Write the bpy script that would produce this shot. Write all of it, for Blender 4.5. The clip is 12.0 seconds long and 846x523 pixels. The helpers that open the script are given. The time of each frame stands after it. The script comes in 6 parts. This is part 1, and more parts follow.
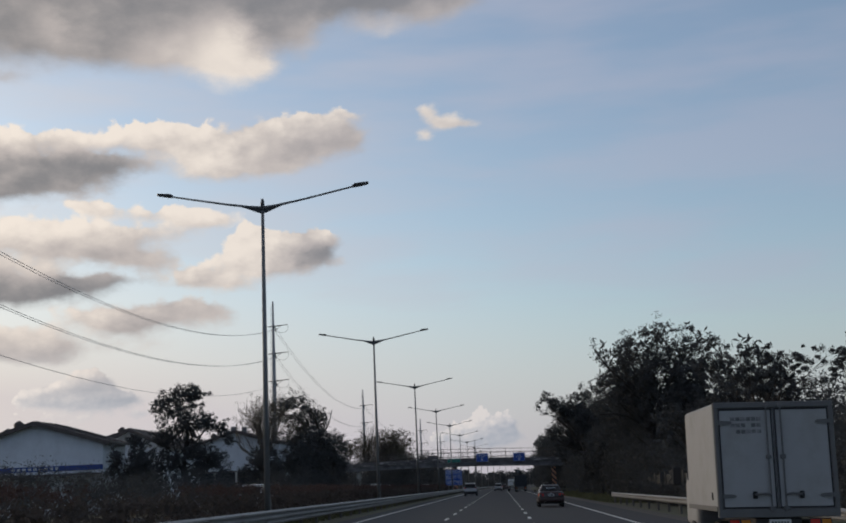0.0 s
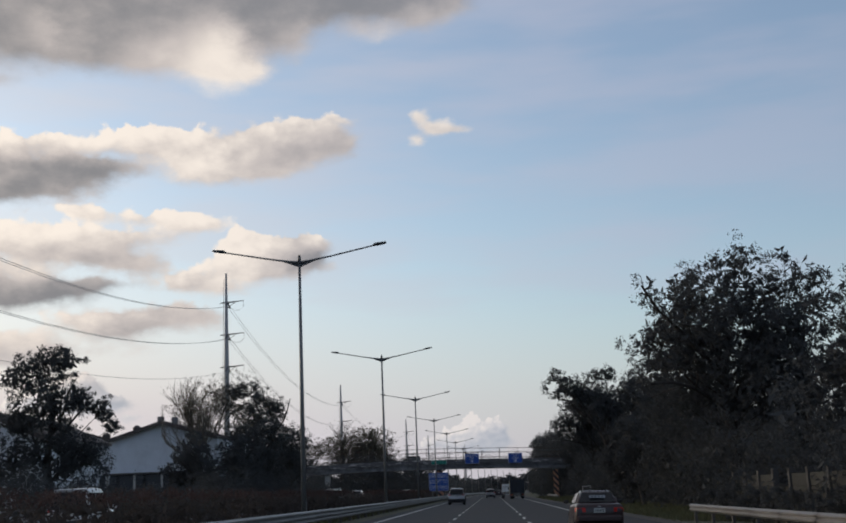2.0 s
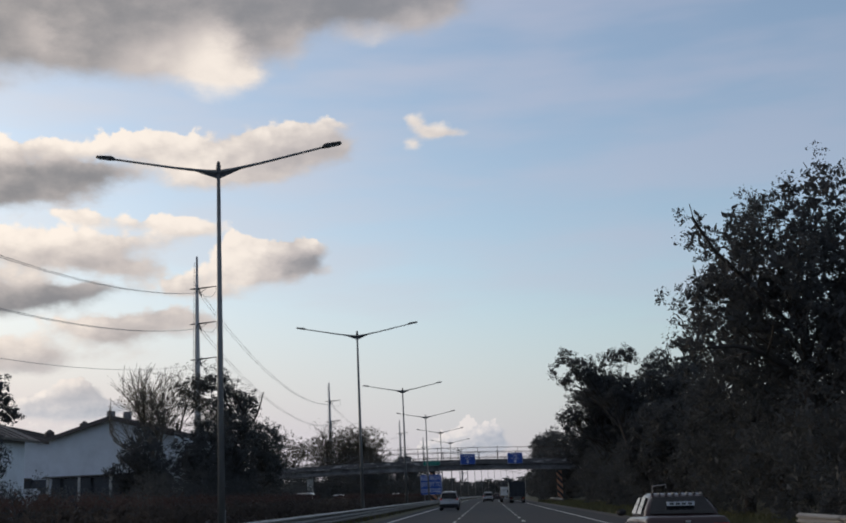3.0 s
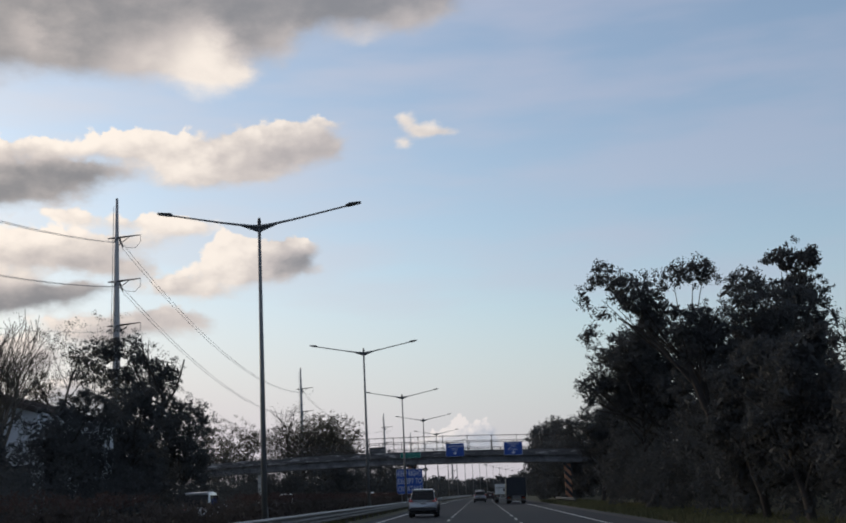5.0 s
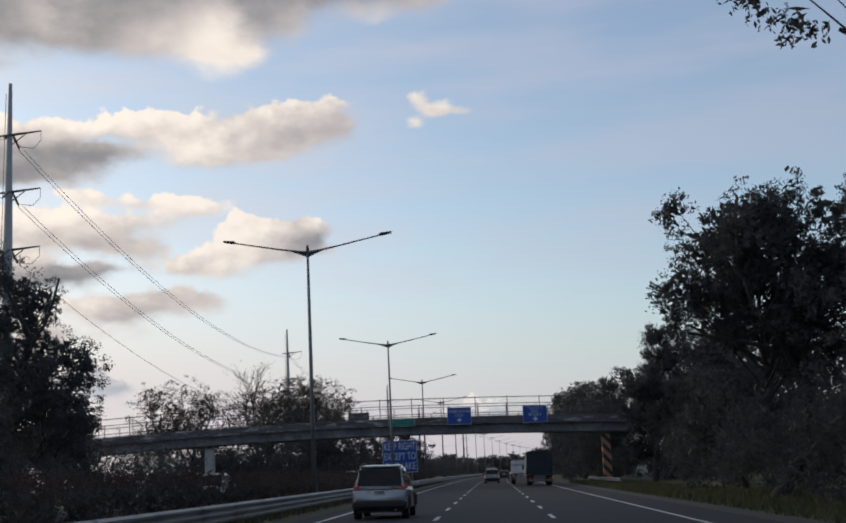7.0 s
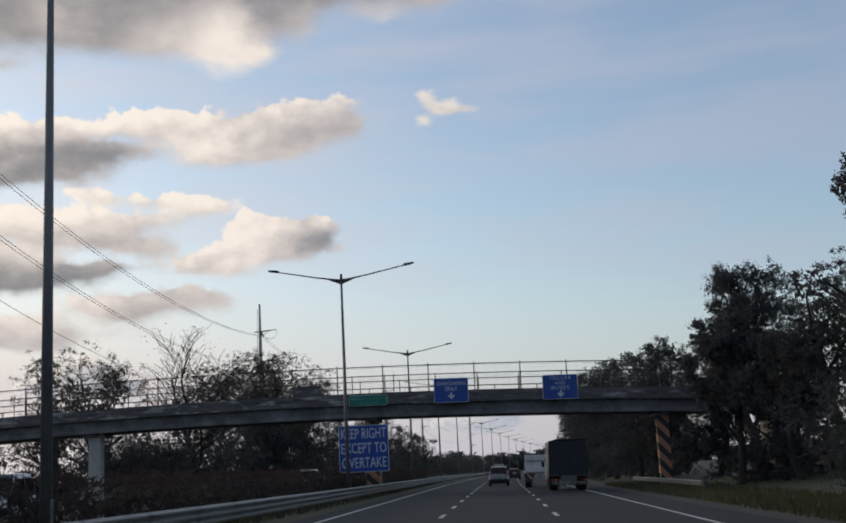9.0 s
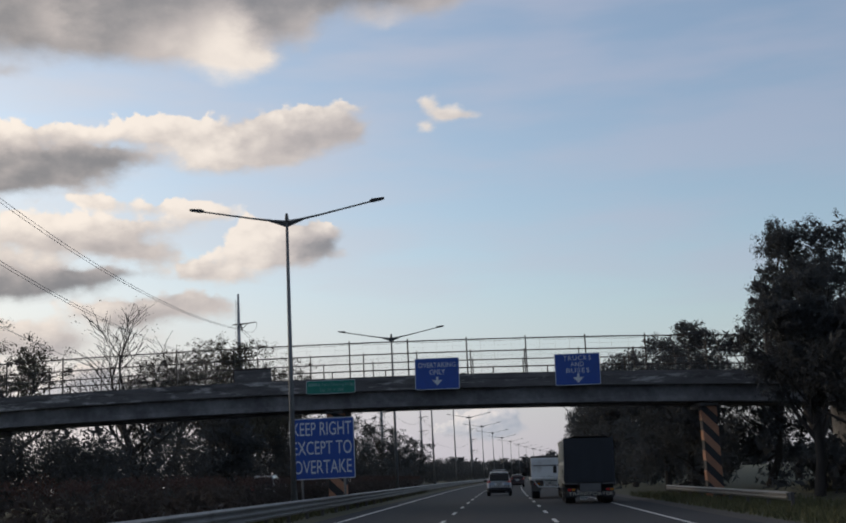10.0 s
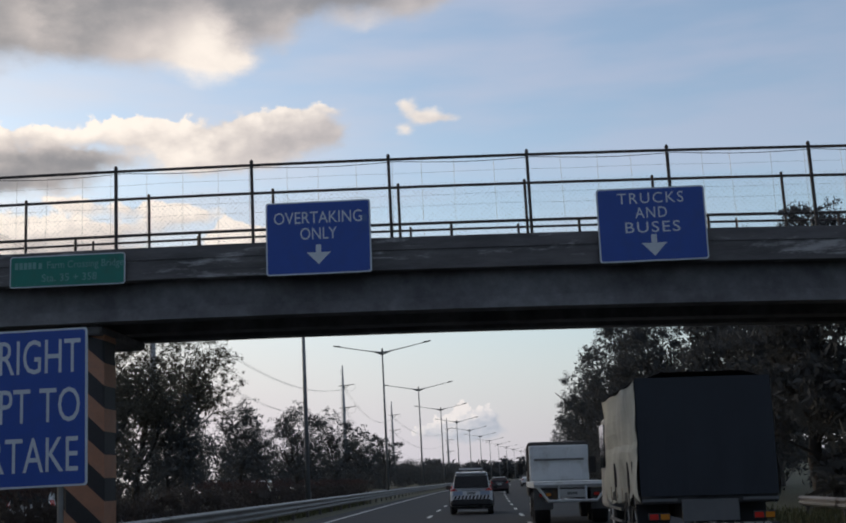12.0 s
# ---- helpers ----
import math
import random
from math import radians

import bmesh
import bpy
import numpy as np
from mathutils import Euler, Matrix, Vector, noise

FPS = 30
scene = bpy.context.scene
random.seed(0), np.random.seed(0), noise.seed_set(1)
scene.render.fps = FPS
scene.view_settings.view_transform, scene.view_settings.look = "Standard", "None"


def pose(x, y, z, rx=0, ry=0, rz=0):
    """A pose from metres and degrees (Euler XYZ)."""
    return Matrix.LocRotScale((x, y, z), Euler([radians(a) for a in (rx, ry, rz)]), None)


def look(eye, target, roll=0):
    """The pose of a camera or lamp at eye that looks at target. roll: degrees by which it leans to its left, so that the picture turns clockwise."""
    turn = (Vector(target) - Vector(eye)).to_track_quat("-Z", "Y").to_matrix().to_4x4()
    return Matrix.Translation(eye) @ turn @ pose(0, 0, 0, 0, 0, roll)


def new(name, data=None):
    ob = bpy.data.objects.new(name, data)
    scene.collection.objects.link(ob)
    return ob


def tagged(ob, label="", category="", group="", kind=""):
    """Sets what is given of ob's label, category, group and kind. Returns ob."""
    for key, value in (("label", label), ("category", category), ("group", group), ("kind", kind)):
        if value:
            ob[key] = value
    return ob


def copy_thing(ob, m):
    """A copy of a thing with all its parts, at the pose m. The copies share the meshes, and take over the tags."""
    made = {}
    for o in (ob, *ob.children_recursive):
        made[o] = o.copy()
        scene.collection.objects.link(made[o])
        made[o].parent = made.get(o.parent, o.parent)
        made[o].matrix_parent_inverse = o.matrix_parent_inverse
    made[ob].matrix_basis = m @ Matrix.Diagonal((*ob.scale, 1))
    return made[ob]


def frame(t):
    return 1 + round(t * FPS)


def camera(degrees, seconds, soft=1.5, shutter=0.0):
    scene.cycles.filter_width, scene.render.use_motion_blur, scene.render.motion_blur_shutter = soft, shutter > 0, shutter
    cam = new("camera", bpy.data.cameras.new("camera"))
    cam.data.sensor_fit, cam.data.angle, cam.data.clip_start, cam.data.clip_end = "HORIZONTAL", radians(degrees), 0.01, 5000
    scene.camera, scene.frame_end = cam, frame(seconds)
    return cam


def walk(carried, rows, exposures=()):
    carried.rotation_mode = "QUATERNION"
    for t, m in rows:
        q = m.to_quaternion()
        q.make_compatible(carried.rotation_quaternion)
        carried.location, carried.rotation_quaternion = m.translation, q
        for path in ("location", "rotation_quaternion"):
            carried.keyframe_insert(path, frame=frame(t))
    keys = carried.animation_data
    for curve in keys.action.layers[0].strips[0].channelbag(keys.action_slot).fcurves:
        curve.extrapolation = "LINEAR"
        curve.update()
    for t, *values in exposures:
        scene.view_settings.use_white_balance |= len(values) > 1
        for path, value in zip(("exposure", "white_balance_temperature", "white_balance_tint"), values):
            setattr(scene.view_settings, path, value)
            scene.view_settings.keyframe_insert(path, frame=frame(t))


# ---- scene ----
# The camera: rows of seconds, x, y, yaw, pitch, roll; the eye stays 1.5 m over the road.
EYE = 1.5
cam = camera(40.0, 12.0, 1.9)
ROWS = [
    (0.0, 0.51, 0.00, 3.81, 11.02, 2.44),
    (0.5, 0.36, 8.99, 3.72, 11.25, 2.30),
    (1.0, 0.23, 17.98, 3.61, 11.31, 2.22),
    (1.5, 0.12, 26.97, 3.44, 11.26, 2.11),
    (2.0, 0.02, 35.96, 3.34, 11.27, 2.24),
    (2.5, -0.05, 44.96, 3.25, 11.31, 2.31),
    (3.0, -0.11, 53.96, 3.19, 11.44, 2.50),
    (5.0, -0.20, 90.07, 2.78, 11.37, 2.67),
    (5.5, -0.20, 99.14, 2.67, 10.95, 2.79),
    (6.0, -0.18, 108.22, 2.70, 10.56, 2.92),
    (6.5, -0.16, 117.32, 2.94, 10.32, 2.76),
    (7.0, -0.13, 126.44, 3.41, 10.38, 2.72),
    (9.0, 0.02, 163.17, 3.85, 10.32, 2.76),
    (9.5, 0.06, 172.42, 3.94, 10.51, 2.61),
    (10.0, 0.10, 181.71, 3.95, 10.62, 2.71),
    (10.5, 0.14, 191.03, 3.79, 10.78, 2.68),
    (11.0, 0.17, 200.39, 3.58, 10.93, 2.64),
    (11.5, 0.20, 209.79, 3.18, 10.91, 2.40),
    (12.0, 0.22, 219.22, 2.93, 10.71, 2.92),
]
walk(cam, [(t, pose(x, y, EYE, 90 + pitch, roll, yaw)) for t, x, y, yaw, pitch, roll in ROWS],
     exposures=[(0.0, -0.18), (1.5, -0.08), (3.2, 0.0), (7.0, 0.04), (9.0, -0.03), (10.5, -0.06), (11.5, -0.03), (12.0, 0.12)])

# ---------------------------------------------------------------- world and sun
SUN_AZ, SUN_EL = -62.0, 11.0          # degrees from straight ahead to the right, and up


def build_world():
    world = bpy.data.worlds.new("evening_sky")
    scene.world = world
    world.use_nodes = True
    nt = world.node_tree
    nt.nodes.clear()
    N, L = nt.nodes.new, nt.links.new

    def val(v, sock):
        if isinstance(v, (int, float)):
            sock.default_value = v
        else:
            L(v, sock)

    def math_(op, a, b=0.0, c=0.0, clamp=False):
        n = N("ShaderNodeMath")
        n.operation, n.use_clamp = op, clamp
        for s, v in zip(n.inputs, (a, b, c)):
            val(v, s)
        return n.outputs[0]

    def ramp(x, lo, hi, a=0.0, b=1.0):
        n = N("ShaderNodeMapRange")
        n.interpolation_type = "SMOOTHSTEP"
        for s, v in zip(n.inputs, (x, lo, hi, a, b)):
            val(v, s)
        return n.outputs[0]

    def mix(f, a, b):
        n = N("ShaderNodeMix")
        n.data_type = "RGBA"
        val(f, n.inputs["Factor"])
        for s, v in ((n.inputs[6], a), (n.inputs[7], b)):
            if isinstance(v, tuple):
                s.default_value = (*v, 1)
            else:
                L(v, s)
        return n.outputs[2]

    sky = N("ShaderNodeTexSky")
    sky.sky_type, sky.sun_disc = "NISHITA", False
    sky.sun_elevation, sky.sun_rotation = radians(SUN_EL), radians(SUN_AZ)
    sky.air_density, sky.dust_density, sky.ozone_density = 1.0, 1.5, 1.0

    tc = N("ShaderNodeTexCoord").outputs["Generated"]
    sep = N("ShaderNodeSeparateXYZ")
    L(tc, sep.inputs[0])
    x, y, z = sep.outputs
    az = math_("MULTIPLY", math_("ARCTAN2", x, y), 180 / math.pi)
    el = math_("MULTIPLY", math_("ARCSINE", z), 180 / math.pi)

    def noise3(scale, detail, rough, ox=0.0, oy=0.0, stretch=1.6):
        cb = N("ShaderNodeCombineXYZ")
        L(math_("ADD", az, ox), cb.inputs[0])
        L(math_("MULTIPLY", math_("ADD", el, oy), stretch), cb.inputs[1])
        n = N("ShaderNodeTexNoise")
        n.inputs["Scale"].default_value, n.inputs["Detail"].default_value = scale, detail
        n.inputs["Roughness"].default_value = rough
        L(cb.outputs[0], n.inputs["Vector"])
        return n.outputs[0]

    # the cloud field is looked up through a slow warp and a fine one, so that no edge is an ellipse
    wx, wy = noise3(0.34, 6, 0.6, 13.0, 2.0), noise3(0.34, 6, 0.6, 57.0, 9.0)
    far = ramp(el, 6.5, 3.5)
    near_part = math_("SUBTRACT", 1.0, far)

    def both(near_noise, far_noise):
        """Far clouds near the horizon have smaller billows."""
        return math_("ADD", math_("MULTIPLY", near_noise, near_part), math_("MULTIPLY", far_noise, far))

    fine = both(noise3(0.62, 9, 0.55, 3.0, 0.0, 1.5), noise3(1.9, 6, 0.55, 31.0, 0.0, 1.3))
    fine_sun = both(noise3(0.62, 3, 0.45, 2.5, 0.35, 1.5), noise3(1.9, 4, 0.5, 30.82, 0.14, 1.3))
    sway = ramp(el, 3.5, 8.0, 0.7, 2.0)
    az_w = math_("ADD", az, math_("MULTIPLY", math_("SUBTRACT", wx, 0.5), sway))
    el_w = math_("ADD", el, math_("MULTIPLY", math_("SUBTRACT", wy, 0.5), math_("MULTIPLY", sway, 0.5)))
    place = N("ShaderNodeCombineXYZ")
    L(az_w, place.inputs[0])
    L(el_w, place.inputs[1])

    def billows(scale):
        n = N("ShaderNodeTexVoronoi")
        n.feature = "SMOOTH_F1"
        n.inputs["Scale"].default_value, n.inputs["Smoothness"].default_value = scale, 0.35
        L(place.outputs[0], n.inputs["Vector"])
        return math_("SUBTRACT", 0.40, n.outputs["Distance"])

    heads = both(math_("ADD", billows(0.95), math_("MULTIPLY", billows(2.3), 0.45)), math_("ADD", billows(2.6), math_("MULTIPLY", billows(6.0), 0.4)))

    # every puff: a soft hill of cloud with its own greyness; the hills add up
    body, tone, crisp, face = 0.0, 0.0, 0.0, 0.0
    for puffs, crispness in BANKS:
        share = 0.0
        for a0, e0, ra, re, weight, grey_ in puffs:
            off = N("ShaderNodeVectorMath")
            off.operation = "MULTIPLY_ADD"
            L(place.outputs[0], off.inputs[0])
            off.inputs[1].default_value = (1 / ra, 1 / re, 0)
            off.inputs[2].default_value = (-a0 / ra, -e0 / re, 0)
            r2 = N("ShaderNodeVectorMath")
            r2.operation = "DOT_PRODUCT"
            L(off.outputs[0], r2.inputs[0])
            L(off.outputs[0], r2.inputs[1])
            side = N("ShaderNodeVectorMath")
            side.operation = "DOT_PRODUCT"
            L(off.outputs[0], side.inputs[0])
            side.inputs[1].default_value = (-0.45 * weight, 0.9 * weight, 0)
            hill = math_("POWER", 0.36, r2.outputs["Value"])
            share = math_("MULTIPLY_ADD", hill, weight, share)
            tone = math_("MULTIPLY_ADD", hill, weight * grey_, tone)
            face = math_("MULTIPLY_ADD", hill, side.outputs["Value"], face)
        body = math_("ADD", body, share)
        crisp = math_("MULTIPLY_ADD", share, crispness, crisp)
    safe = math_("MAXIMUM", body, 0.02)
    tone, crisp, face = math_("DIVIDE", tone, safe), math_("DIVIDE", crisp, safe), math_("DIVIDE", face, safe)
    # tops that face the sun have crisp edges, undersides fray out
    top_side = ramp(face, -0.5, 0.6)
    hard = math_("MULTIPLY", crisp, top_side)
    grain = math_("MULTIPLY", math_("SUBTRACT", fine, 0.5), ramp(crisp, 0.0, 0.6, 0.6, 1.5))
    dens = math_("ADD", math_("ADD", body, grain), math_("MULTIPLY", heads, math_("MULTIPLY", hard, 1.3)))
    cover = math_("MULTIPLY", ramp(dens, ramp(hard, 0.0, 0.8, 0.08, 0.30), ramp(hard, 0.0, 0.8, 1.05, 0.62)), ramp(body, 0.04, 0.30))
    # lit from above and from the sun's side: what lies behind more cloud falls into shade
    shade = math_("ADD", tone, math_("MULTIPLY", math_("SUBTRACT", fine_sun, fine), ramp(crisp, 0.0, 0.7, 0.2, 0.5)))
    shade = math_("ADD", shade, math_("MULTIPLY", heads, math_("MULTIPLY", hard, -0.5)))
    shade = math_("ADD", shade, math_("MULTIPLY", math_("SUBTRACT", top_side, 0.5), math_("MULTIPLY", crisp, -0.42)))
    shade = math_("ADD", shade, math_("MULTIPLY", math_("SUBTRACT", wx, 0.5), 0.45))
    sunward = ramp(math_("ABSOLUTE", math_("SUBTRACT", az, SUN_AZ)), 150.0, 20.0)
    sunward = math_("MULTIPLY", sunward, ramp(az, -135.0, -72.0))
    low = ramp(el, 3.5, 8.0)
    bright = mix(low, (0.97, 0.89, 0.83), (1.06, 0.945, 0.83))
    middle = mix(low, (0.60, 0.60, 0.63), (0.61, 0.545, 0.51))
    grey = mix(low, (0.42, 0.46, 0.52), (0.262, 0.255, 0.258))
    cloud = mix(ramp(shade, 0.46, 1.05), mix(ramp(shade, -0.04, 0.62), bright, middle), grey)
    cloud = mix(sunward, (0.20, 0.265, 0.39), cloud)
    # an unseen grey deck above the high bank, added to dim light from overhead and behind
    dimming_deck = ramp(math_("ADD", el, math_("MULTIPLY", math_("SUBTRACT", wx, 0.5), 8.0)), 29.0, 36.0, 0.0, 0.96)
    dimming_deck_col = mix(ramp(fine, 0.35, 0.7), (0.20, 0.225, 0.28), (0.14, 0.16, 0.205))
    cloud = mix(dimming_deck, cloud, dimming_deck_col)
    cover = math_("MAXIMUM", cover, dimming_deck)

    # thin veil: pale near the horizon and towards the sun, faint streaks high up
    streak = noise3(0.07, 4, 0.5, 90.0, 3.0, 5.0)
    near_sun = ramp(az, 14.0, -30.0)
    veil = math_("MULTIPLY_ADD", ramp(streak, 0.34, 0.66), 0.34, 0.12)
    haze = math_("ADD", ramp(el, 11.0, 1.0, 0.0, 0.70), math_("MULTIPLY", ramp(el, 26.0, 2.0), math_("MULTIPLY", near_sun, 0.60)), clamp=True)
    veil = math_("MAXIMUM", veil, haze)
    veil_col = mix(near_sun, (0.625, 0.60, 0.715), (0.81, 0.735, 0.70))
    veil_col = mix(sunward, (0.25, 0.315, 0.44), veil_col)

    tint = N("ShaderNodeVectorMath")
    tint.operation = "MULTIPLY"
    L(sky.outputs[0], tint.inputs[0])
    tint.inputs[1].default_value = SKY_TINT
    col = mix(veil, tint.outputs[0], veil_col)
    col = mix(cover, col, cloud)
    bg = N("ShaderNodeBackground")
    L(col, bg.inputs["Color"])
    bg.inputs["Strength"].default_value = 1.0
    L(bg.outputs[0], N("ShaderNodeOutputWorld").inputs[0])


# cloud banks: azimuth, elevation, half width, half height, weight, greyness
HIGH_DARK = [(-23.17, 23.50, 5.23, 2.23, 1.2, 0.84), (-18.62, 23.17, 3.99, 2.23, 1.2, 0.86), (-20.18, 21.52, 1.82, 0.95, 0.7, 0.75), (-13.36, 24.56, 6.20, 1.64, 1.3, 0.88), (-7.02, 24.45, 5.57, 1.25, 1.2, 1), (-2.93, 24.46, 2.48, 1.01, 0.9, 0.95), (-10.65, 22.87, 1.53, 1.49, 0.9, 0.8), (-13.94, 26.75, 17.68, 1.79, 1.4, 0.95), (-27.70, 22.92, 3.98, 2.83, 1.2, 0.85), (-9.35, 23.94, 1.85, 1.34, 0.7, 0.9)]
HIGH_PALE = [(-21.75, 22.41, 0.61, 0.71, 0.8, 0.1), (-13.20, 21.38, 1.39, 1.43, 1.5, 0), (-16.39, 21.22, 1.51, 0.83, 0.75, 0.28), (-11.60, 20.78, 1.09, 0.89, 0.8, 0.15), (-15.16, 21.95, 1.52, 1.01, 0.7, 0.35), (-9.03, 22.20, 0.97, 1.01, 0.45, 0.4), (-5.34, 22.49, 1.37, 0.66, 0.5, 0.25), (-2.41, 23.18, 1.84, 0.71, 0.5, 0.35), (-0.86, 23.82, 0.99, 0.66, 0.4, 0.4), (-23.74, 19.74, 0.78, 0.30, 0.35, 0.6), (-24.18, 23.03, 1.84, 0.89, 0.5, 0.5)]
LONG_TOP = [(-22.83, 16.82, 2.06, 0.51, 0.8, 0.18), (-20.02, 17.13, 2.06, 0.57, 0.9, 0.08), (-16.85, 17.52, 1.77, 0.57, 1, 0.05), (-14.68, 17.26, 1.77, 0.66, 1, 0.12), (-16.57, 16.78, 2.06, 0.66, 0.6, 0.22), (-20.45, 14.77, 1.75, 0.51, 0.6, 0.35), (-13.80, 16.14, 2.20, 0.77, 1.1, 0.1), (-10.55, 17.82, 0.95, 0.42, 0.8, 0), (-8.87, 18.07, 0.95, 0.39, 0.8, 0), (-7.25, 18.42, 0.77, 0.36, 0.9, 0), (-6.38, 18.18, 0.42, 0.27, 0.5, 0.05), (-26.27, 16.36, 2.94, 0.74, 0.9, 0.25)]
LONG_BODY = [(-22.01, 15.55, 3.22, 0.83, 1.2, 0.95), (-23.23, 14.85, 2.19, 0.77, 0.8, 0.85), (-19.45, 15.83, 1.76, 0.51, 0.9, 0.85), (-17.74, 15.87, 1.32, 0.36, 0.5, 0.6), (-11.66, 16.76, 1.91, 1.07, 1.1, 0.42), (-9.44, 16.99, 2.06, 0.92, 1.2, 0.55), (-7.47, 17.34, 1.24, 0.83, 1, 0.55), (-10.98, 15.97, 1.76, 0.51, 0.7, 0.28), (-6.49, 17.20, 0.53, 0.48, 0.4, 0.45), (-25.71, 15.12, 2.63, 1.19, 1, 0.8)]
SMALL_PUFF = [(-2.77, 18.41, 0.53, 0.36, 0.88, 0.15), (-1.80, 17.84, 0.65, 0.45, 0.88, 0.15), (-0.85, 17.71, 0.77, 0.33, 0.88, 0.18), (-2.96, 17.21, 0.50, 0.27, 0.88, 0.15), (-2.31, 17.81, 0.71, 0.36, 0.64, 0.25)]
MIDDLE_TOP = [(-19.51, 13.79, 1.16, 0.39, 0.8, 0.12), (-17.29, 13.64, 2.03, 0.39, 0.7, 0.18), (-14.91, 13.55, 1.74, 0.51, 0.8, 0.1), (-13.78, 13.28, 1.16, 0.33, 0.7, 0.12), (-22.62, 12.54, 2.31, 0.63, 0.9, 0.1), (-20.37, 12.64, 2.31, 0.74, 0.9, 0.15), (-17.79, 12.41, 2.02, 0.66, 0.8, 0.28), (-22.55, 11.06, 2.30, 0.51, 0.8, 0.15), (-15.70, 12.85, 1.45, 0.54, 0.55, 0.22), (-16.72, 11.30, 1.72, 0.48, 0.45, 0.35), (-16.18, 10.72, 1.43, 0.48, 0.3, 0.35), (-25.53, 12.19, 2.31, 1.19, 0.9, 0.2)]
MIDDLE_BODY = [(-18.28, 11.51, 2.01, 0.42, 0.9, 0.62), (-21.09, 11.79, 2.30, 0.42, 0.7, 0.5), (-22.74, 9.92, 3.15, 0.63, 1.1, 0.92), (-20.28, 10.23, 2.01, 0.45, 0.9, 0.8), (-18.46, 10.50, 1.29, 0.27, 0.6, 0.7), (-25.40, 10.15, 2.29, 0.89, 1, 0.8)]
RIGHT_PUFF = [(-12.00, 12.13, 0.98, 0.77, 1.2, 0), (-11.00, 12.12, 1.04, 0.71, 1.1, 0.06), (-10.05, 11.88, 0.98, 0.71, 0.9, 0.3), (-11.89, 11.75, 1.04, 0.89, 1.1, 0.03), (-12.48, 11.14, 1.44, 0.57, 0.9, 0.08), (-14.08, 10.62, 1.43, 0.60, 0.9, 0.15), (-13.28, 10.16, 1.72, 0.39, 0.65, 0.2), (-10.81, 11.79, 0.98, 0.83, 0.9, 0.22), (-9.02, 11.64, 0.98, 0.71, 1.3, 0.85), (-8.35, 12.28, 0.69, 0.36, 0.7, 0.2), (-10.06, 10.83, 1.44, 0.39, 0.6, 0.32), (-7.82, 11.12, 0.92, 0.27, 0.35, 0.3), (-15.18, 10.36, 0.86, 0.30, 0.5, 0.18)]
LOW_BANK = [(-17.94, 8.35, 1.77, 0.63, 0.95, 0.62), (-16.40, 8.60, 2.28, 0.54, 0.8, 0.45), (-15.32, 9.06, 1.71, 0.45, 0.8, 0.5), (-14.01, 8.88, 1.08, 0.42, 0.6, 0.42), (-19.42, 8.67, 1.71, 0.48, 0.8, 0.15), (-22.40, 7.89, 2.28, 0.54, 0.8, 0.22), (-21.10, 7.12, 1.99, 0.48, 0.8, 0.48), (-22.84, 7.00, 1.70, 0.45, 0.7, 0.48), (-21.37, 6.56, 1.42, 0.30, 0.5, 0.55), (-17.15, 7.29, 2.84, 0.54, 0.25, 0.3), (-12.74, 8.33, 1.71, 0.36, 0.2, 0.4), (-25.24, 7.38, 2.27, 0.89, 0.9, 0.4)]
LOW_TOWER = [(-19.41, 5.43, 0.96, 0.57, 1.4, 0.62), (-18.54, 4.85, 1.02, 0.45, 1.4, 0.55), (-20.11, 5.83, 0.68, 0.27, 1.12, 0.1), (-21.50, 5.09, 1.08, 0.39, 1.26, 0.45), (-22.27, 4.92, 0.57, 0.27, 0.98, 0.15), (-20.56, 4.64, 1.98, 0.33, 1.12, 0.5), (-17.69, 4.75, 0.40, 0.21, 0.84, 0.55), (-20.54, 4.11, 2.54, 0.66, 0.49, 0.15), (-17.27, 4.08, 0.57, 0.24, 0.7, 0.3)]
FAR_TOWERS = [(-1.04, 3.17, 0.37, 0.48, 1.7, 0), (-0.70, 2.57, 1.02, 0.60, 1.7, 0.4), (0.23, 3.16, 0.42, 0.30, 1.7, 0.15), (0.54, 2.65, 0.37, 0.48, 1.36, 0.5), (-1.70, 2.67, 0.79, 0.33, 1.36, 0.2), (-2.60, 2.50, 0.73, 0.24, 1.02, 0.3), (-0.07, 2.49, 0.68, 0.48, 1.36, 0.6), (-1.19, 2.20, 1.97, 0.30, 0.85, 0.35)]
# added clouds out of view; the large ones behind dim the light from there
REST_OF_SKY = [(45.0, 30.0, 14.0, 3.0, 0.9, 0.5), (80.0, 20.0, 18.0, 3.0, 1.0, 0.5), (-62.0, 19.0, 20.0, 4.0, 1.0, 0.3), (-100.0, 22.0, 25.0, 5.0, 1.1, 0.5), (135.0, 34.0, 42.0, 30.0, 1.5, 0.6), (-150.0, 34.0, 42.0, 30.0, 1.5, 0.6), (180.0, 70.0, 90.0, 22.0, 1.2, 0.6), (-38.0, 24.0, 9.0, 4.0, 1.2, 0.8), (-33.0, 12.0, 6.0, 3.5, 1.0, 0.4)]
